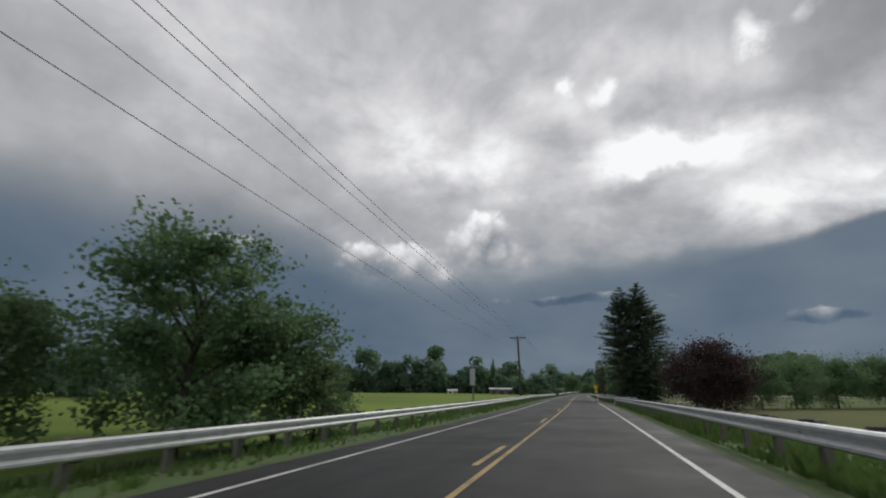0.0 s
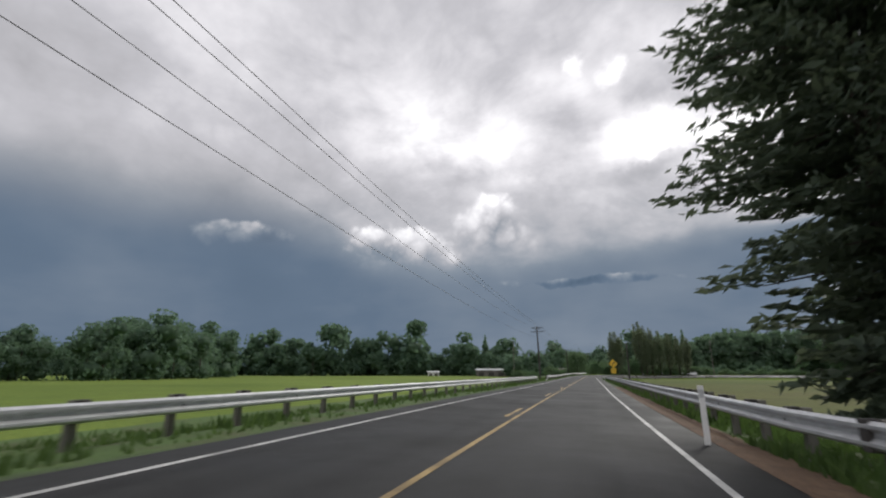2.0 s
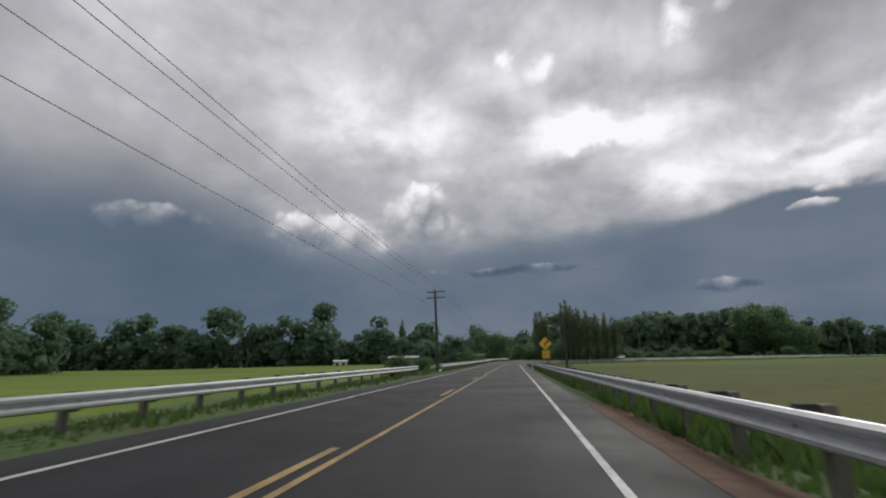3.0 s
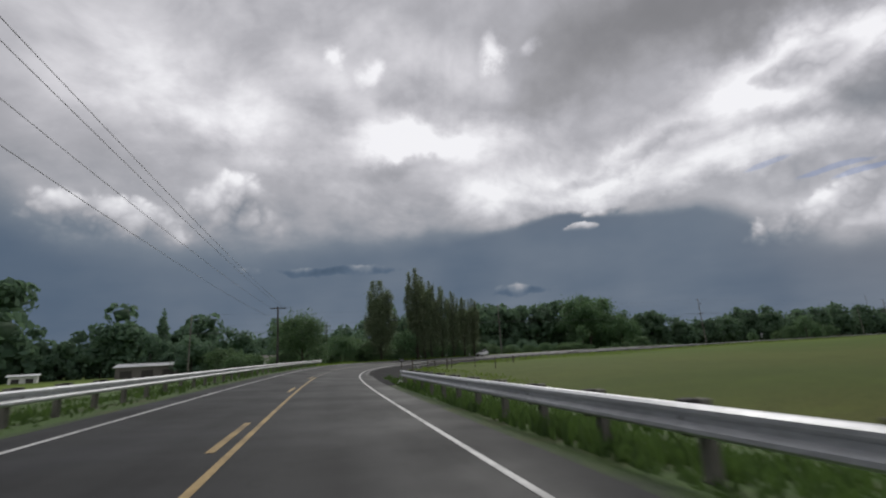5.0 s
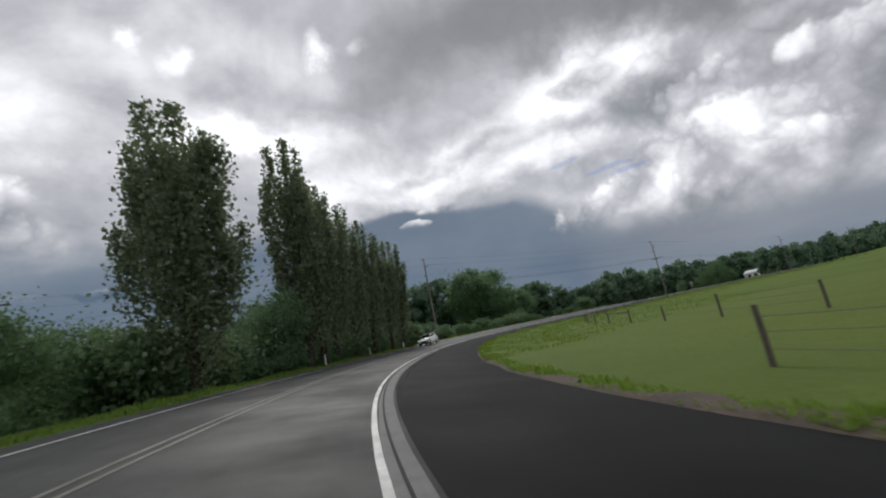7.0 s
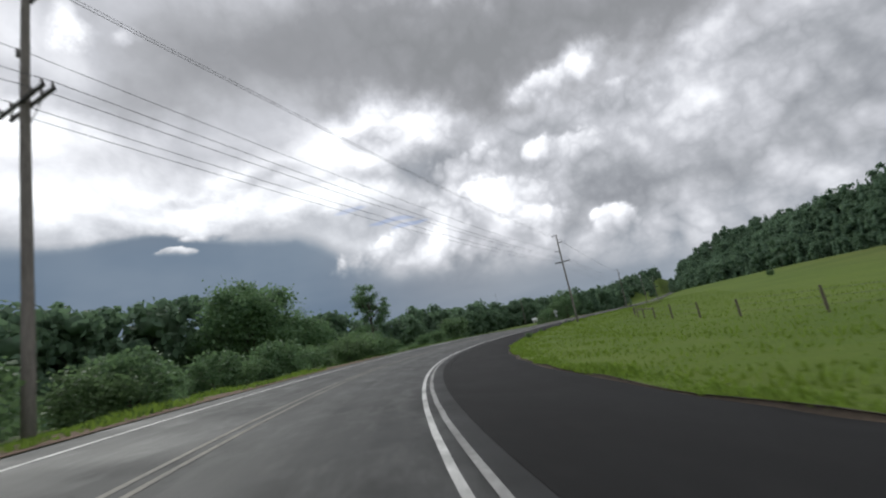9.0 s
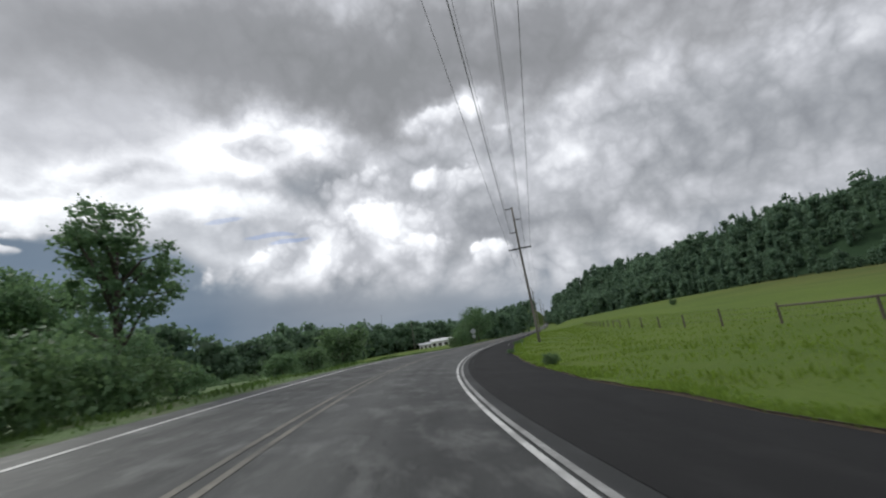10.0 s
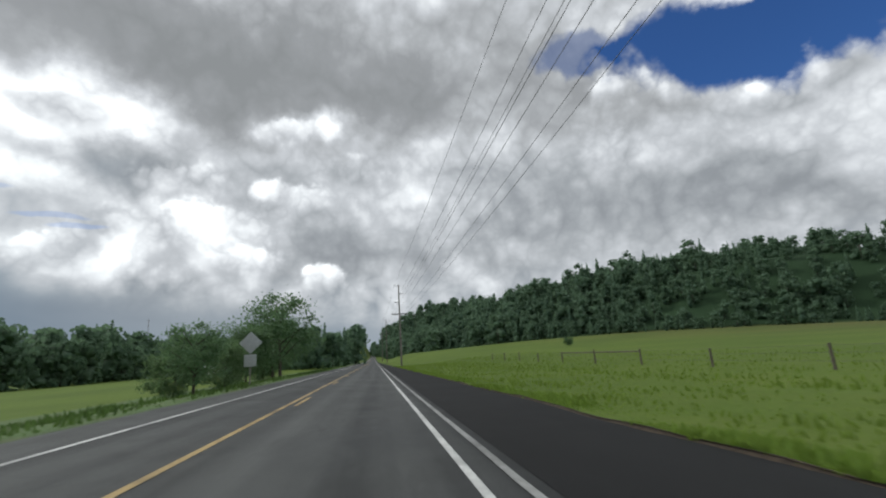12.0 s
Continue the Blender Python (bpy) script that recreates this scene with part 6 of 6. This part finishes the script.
def board_fence(x0, x1, y, label):
    f = thing("board_fence", (x0, y, gz(x0, y)), label, "fence")
    n = 6
    ps = [Vector(((x1 - x0) * i / n, 0.15 * i, gz(x0 + (x1 - x0) * i / n, y) - gz(x0, y))) for i in range(n + 1)]
    for p in ps:
        bm = box(bmesh.new(), (0.11, 0.11, 1.5), (p.x, p.y, p.z + 0.45), None, 0.01)
        put("post", part_mesh("post", bm, M_WHITE_BOARD), f, Matrix())
    for a, b in zip(ps, ps[1:]):
        for z in (0.55, 1.0):
            d = b - a
            bm = box(bmesh.new(), (d.length, 0.04, 0.14), (0, 0, 0), None, 0.006)
            put("board", part_mesh("board", bm, M_WHITE_BOARD), f, Matrix.Translation((a + b) / 2 + Vector((0, -0.07, z))) @ Matrix.Rotation(math.atan2(d.y, d.x), 4, "Z"))
    return f


board_fence(13.5, 27.0, 79.5, "white painted two-board fence by the farm lawn")


def shed(x, y, l, w, h, rise, turn, label, wall, roof, openings=3):
    """A low farm building: four walls, a ridged roof with eaves, doors and windows set into the long side."""
    z = gz(x, y) - 0.2
    b = thing("farm_building", (x, y, z), label, "building", turn=turn)
    for name, size, at in (("wall", (l, 0.2, h), (0, -w / 2, h / 2)), ("wall", (l, 0.2, h), (0, w / 2, h / 2)), ("wall", (0.2, w - 0.2, h), (-l / 2 + 0.1, 0, h / 2)), ("wall", (0.2, w - 0.2, h), (l / 2 - 0.1, 0, h / 2))):
        put(name, part_mesh(name, box(bmesh.new(), size, at, None, 0.02), wall), b, Matrix())
    for sy in (-1, 1):
        span = math.hypot(w / 2 + 0.6, rise)
        m = Matrix.Translation((0, sy * (w / 4 + 0.3 - 0.3 * 0), h + rise / 2)) @ Matrix.Rotation(-sy * math.atan2(rise, w / 2 + 0.6), 4, "X")
        bm = box(bmesh.new(), (l + 1.2, span, 0.12), (0, 0, 0), None, 0.02)
        roof_side = put("roof", part_mesh("roof", bm, roof), b, m)
        bm = bmesh.new()
        for i in range(int(l / 1.0)):
            box(bm, (0.05, span, 0.05), (-l / 2 + i * 1.0, 0, 0.08), None)
        put("roof_rib", part_mesh("roof_rib", bm, roof), roof_side, Matrix())
    for sx in (-1, 1):
        gable = mesh_of("gable", [(sx * (l / 2 - 0.1), -w / 2, h), (sx * (l / 2 - 0.1), w / 2, h), (sx * (l / 2 - 0.1), 0, h + rise * 0.93),
                                  (sx * (l / 2 - 0.3), -w / 2, h), (sx * (l / 2 - 0.3), w / 2, h), (sx * (l / 2 - 0.3), 0, h + rise * 0.93)],
                        [(0, 1, 2), (5, 4, 3), (0, 3, 4, 1), (1, 4, 5, 2), (2, 5, 3, 0)], wall)
        put("gable", gable, b, Matrix())
    for i in range(openings):
        u = -l / 2 + l * (i + 0.5) / openings
        bm = box(bmesh.new(), (l / openings * 0.55, 0.08, h * 0.62), (u, -w / 2 - 0.09, h * 0.36), None, 0.02)
        put("door", part_mesh("door", bm, M_ARM), b, Matrix())
    return b


shed(-57.0, 341.0, 17.0, 9.0, 3.6, 1.0, 8, "low dark barn with a pale metal roof behind the trees", M_BARN, M_ROOF_PALE)
shed(-97.0, 352.0, 7.0, 4.0, 2.4, 0.6, 20, "small white shed at the hay field's far side", M_WHITE_BOARD, M_ROOF_PALE, 2)
shed(381.0, 389.0, 19.0, 9.0, 3.4, 1.7, -75, "long white farm building across the meadow", M_WHITE_BOARD, M_ROOF_PALE, 5)
shed(437.0, 416.0, 16.0, 8.0, 3.0, 1.5, -70, "long pale farm building among trees", M_WHITE_BOARD, M_ROOF_PALE, 5)
shed(-13.0, 296.0, 9.0, 7.0, 2.8, 1.6, 30, "low house with a pale roof behind roadside bushes", M_WHITE_BOARD, M_BARN, 3)


def car(s, lat, label):
    p = road_at(s, lat)
    c = thing("car", p, label, "car", turn=road_turn(s) + 180)
    roll = math.degrees(math.atan(np.interp(s, SS, BK)))
    c.matrix_world = pose(p.x, p.y, p.z, 0, -roll * -1, road_turn(s)) @ pose(0, 0, 0, 0, 0, 180)
    # side profile along y, front at +y
    prof = [(-2.15, 0.35), (-2.18, 0.75), (-2.05, 0.98), (-1.75, 1.45), (-1.2, 1.58), (0.1, 1.56), (0.85, 1.02), (1.75, 0.92), (2.12, 0.72), (2.15, 0.35)]
    n = len(prof)
    verts, faces = [], []
    for x, k in ((-0.86, 1.0), (-0.80, 1.0), (0.80, 1.0), (0.86, 1.0)):
        for y, z in prof:
            inset = 0.16 if z > 1.0 else 0.0
            verts.append((x - math.copysign(inset, x), y, z + (0.0 if abs(x) > 0.82 else 0.02)))
    for a in range(3):
        faces += [(a * n + i, a * n + i + 1, (a + 1) * n + i + 1, (a + 1) * n + i) for i in range(n - 1)]
        faces.append((a * n + n - 1, a * n, (a + 1) * n, (a + 1) * n + n - 1))
    faces += [tuple(range(n)), tuple(range(4 * n - 1, 3 * n - 1, -1))]
    bm = bmesh.new()
    bm.from_mesh(mesh_of("body", verts, faces, M_CAR))
    bmesh.ops.recalc_face_normals(bm, faces=bm.faces)
    body = put("body", part_mesh("body", bm, M_CAR), c, Matrix())
    for name, pts in (("windscreen", [(-0.62, 0.80, 1.06), (0.62, 0.80, 1.06), (0.56, 0.16, 1.52), (-0.56, 0.16, 1.52)]), ("rear_window", [(-0.6, -2.02, 1.06), (0.6, -2.02, 1.06), (0.55, -1.78, 1.42), (-0.55, -1.78, 1.42)])):
        d = 0.03 if name == "windscreen" else -0.03
        v = [(x, y + d, z + 0.015) for x, y, z in pts] + [(x, y + d * 0.2, z) for x, y, z in pts]
        put(name, mesh_of(name, v, [(0, 1, 2, 3), (7, 6, 5, 4), (0, 4, 5, 1), (1, 5, 6, 2), (2, 6, 7, 3), (3, 7, 4, 0)], M_DARK_GLASS), c, Matrix())
    for sx in (-1, 1):
        v = [(sx * q, y, z) for q in (0.715, 0.70) for y, z in ((0.6, 1.08), (0.08, 1.48), (-1.2, 1.50), (-1.65, 1.1))]
        put("side_window", mesh_of("side_window", v, [(0, 1, 2, 3), (7, 6, 5, 4), (0, 4, 5, 1), (1, 5, 6, 2), (2, 6, 7, 3), (3, 7, 4, 0)], M_DARK_GLASS), c, Matrix())
        put("headlight", part_mesh("headlight", box(bmesh.new(), (0.34, 0.12, 0.14), (sx * 0.62, 2.06, 0.74), None, 0.03), M_SIGN_BACK), c, Matrix(), "clear headlight")
        for y in (-1.35, 1.35):
            bm = bmesh.new()
            bmesh.ops.create_cone(bm, cap_ends=True, segments=20, radius1=0.33, radius2=0.33, depth=0.22, matrix=pose(sx * 0.78, y, 0.33, 0, 90, 0))
            wheel = put("wheel", part_mesh("wheel", bm, M_RUBBER), c, Matrix())
            bm = bmesh.new()
            bmesh.ops.create_cone(bm, cap_ends=True, segments=16, radius1=0.2, radius2=0.18, depth=0.03, matrix=pose(sx * 0.895, y, 0.33, 0, 90, 0))
            put("rim", part_mesh("rim", bm, M_SIGN_BACK), wheel, Matrix())
    put("grille", part_mesh("grille", box(bmesh.new(), (0.8, 0.06, 0.2), (0, 2.14, 0.56), None, 0.02), M_SIGN_BLACK), c, Matrix(), "black grille")
    put("bumper", part_mesh("bumper", box(bmesh.new(), (1.6, 0.14, 0.16), (0, 2.14, 0.40), None, 0.04), M_SIGN_BLACK), c, Matrix())
    return c


car(309.0, -1.5, "silver-white hatchback car in the opposite lane of the bend")
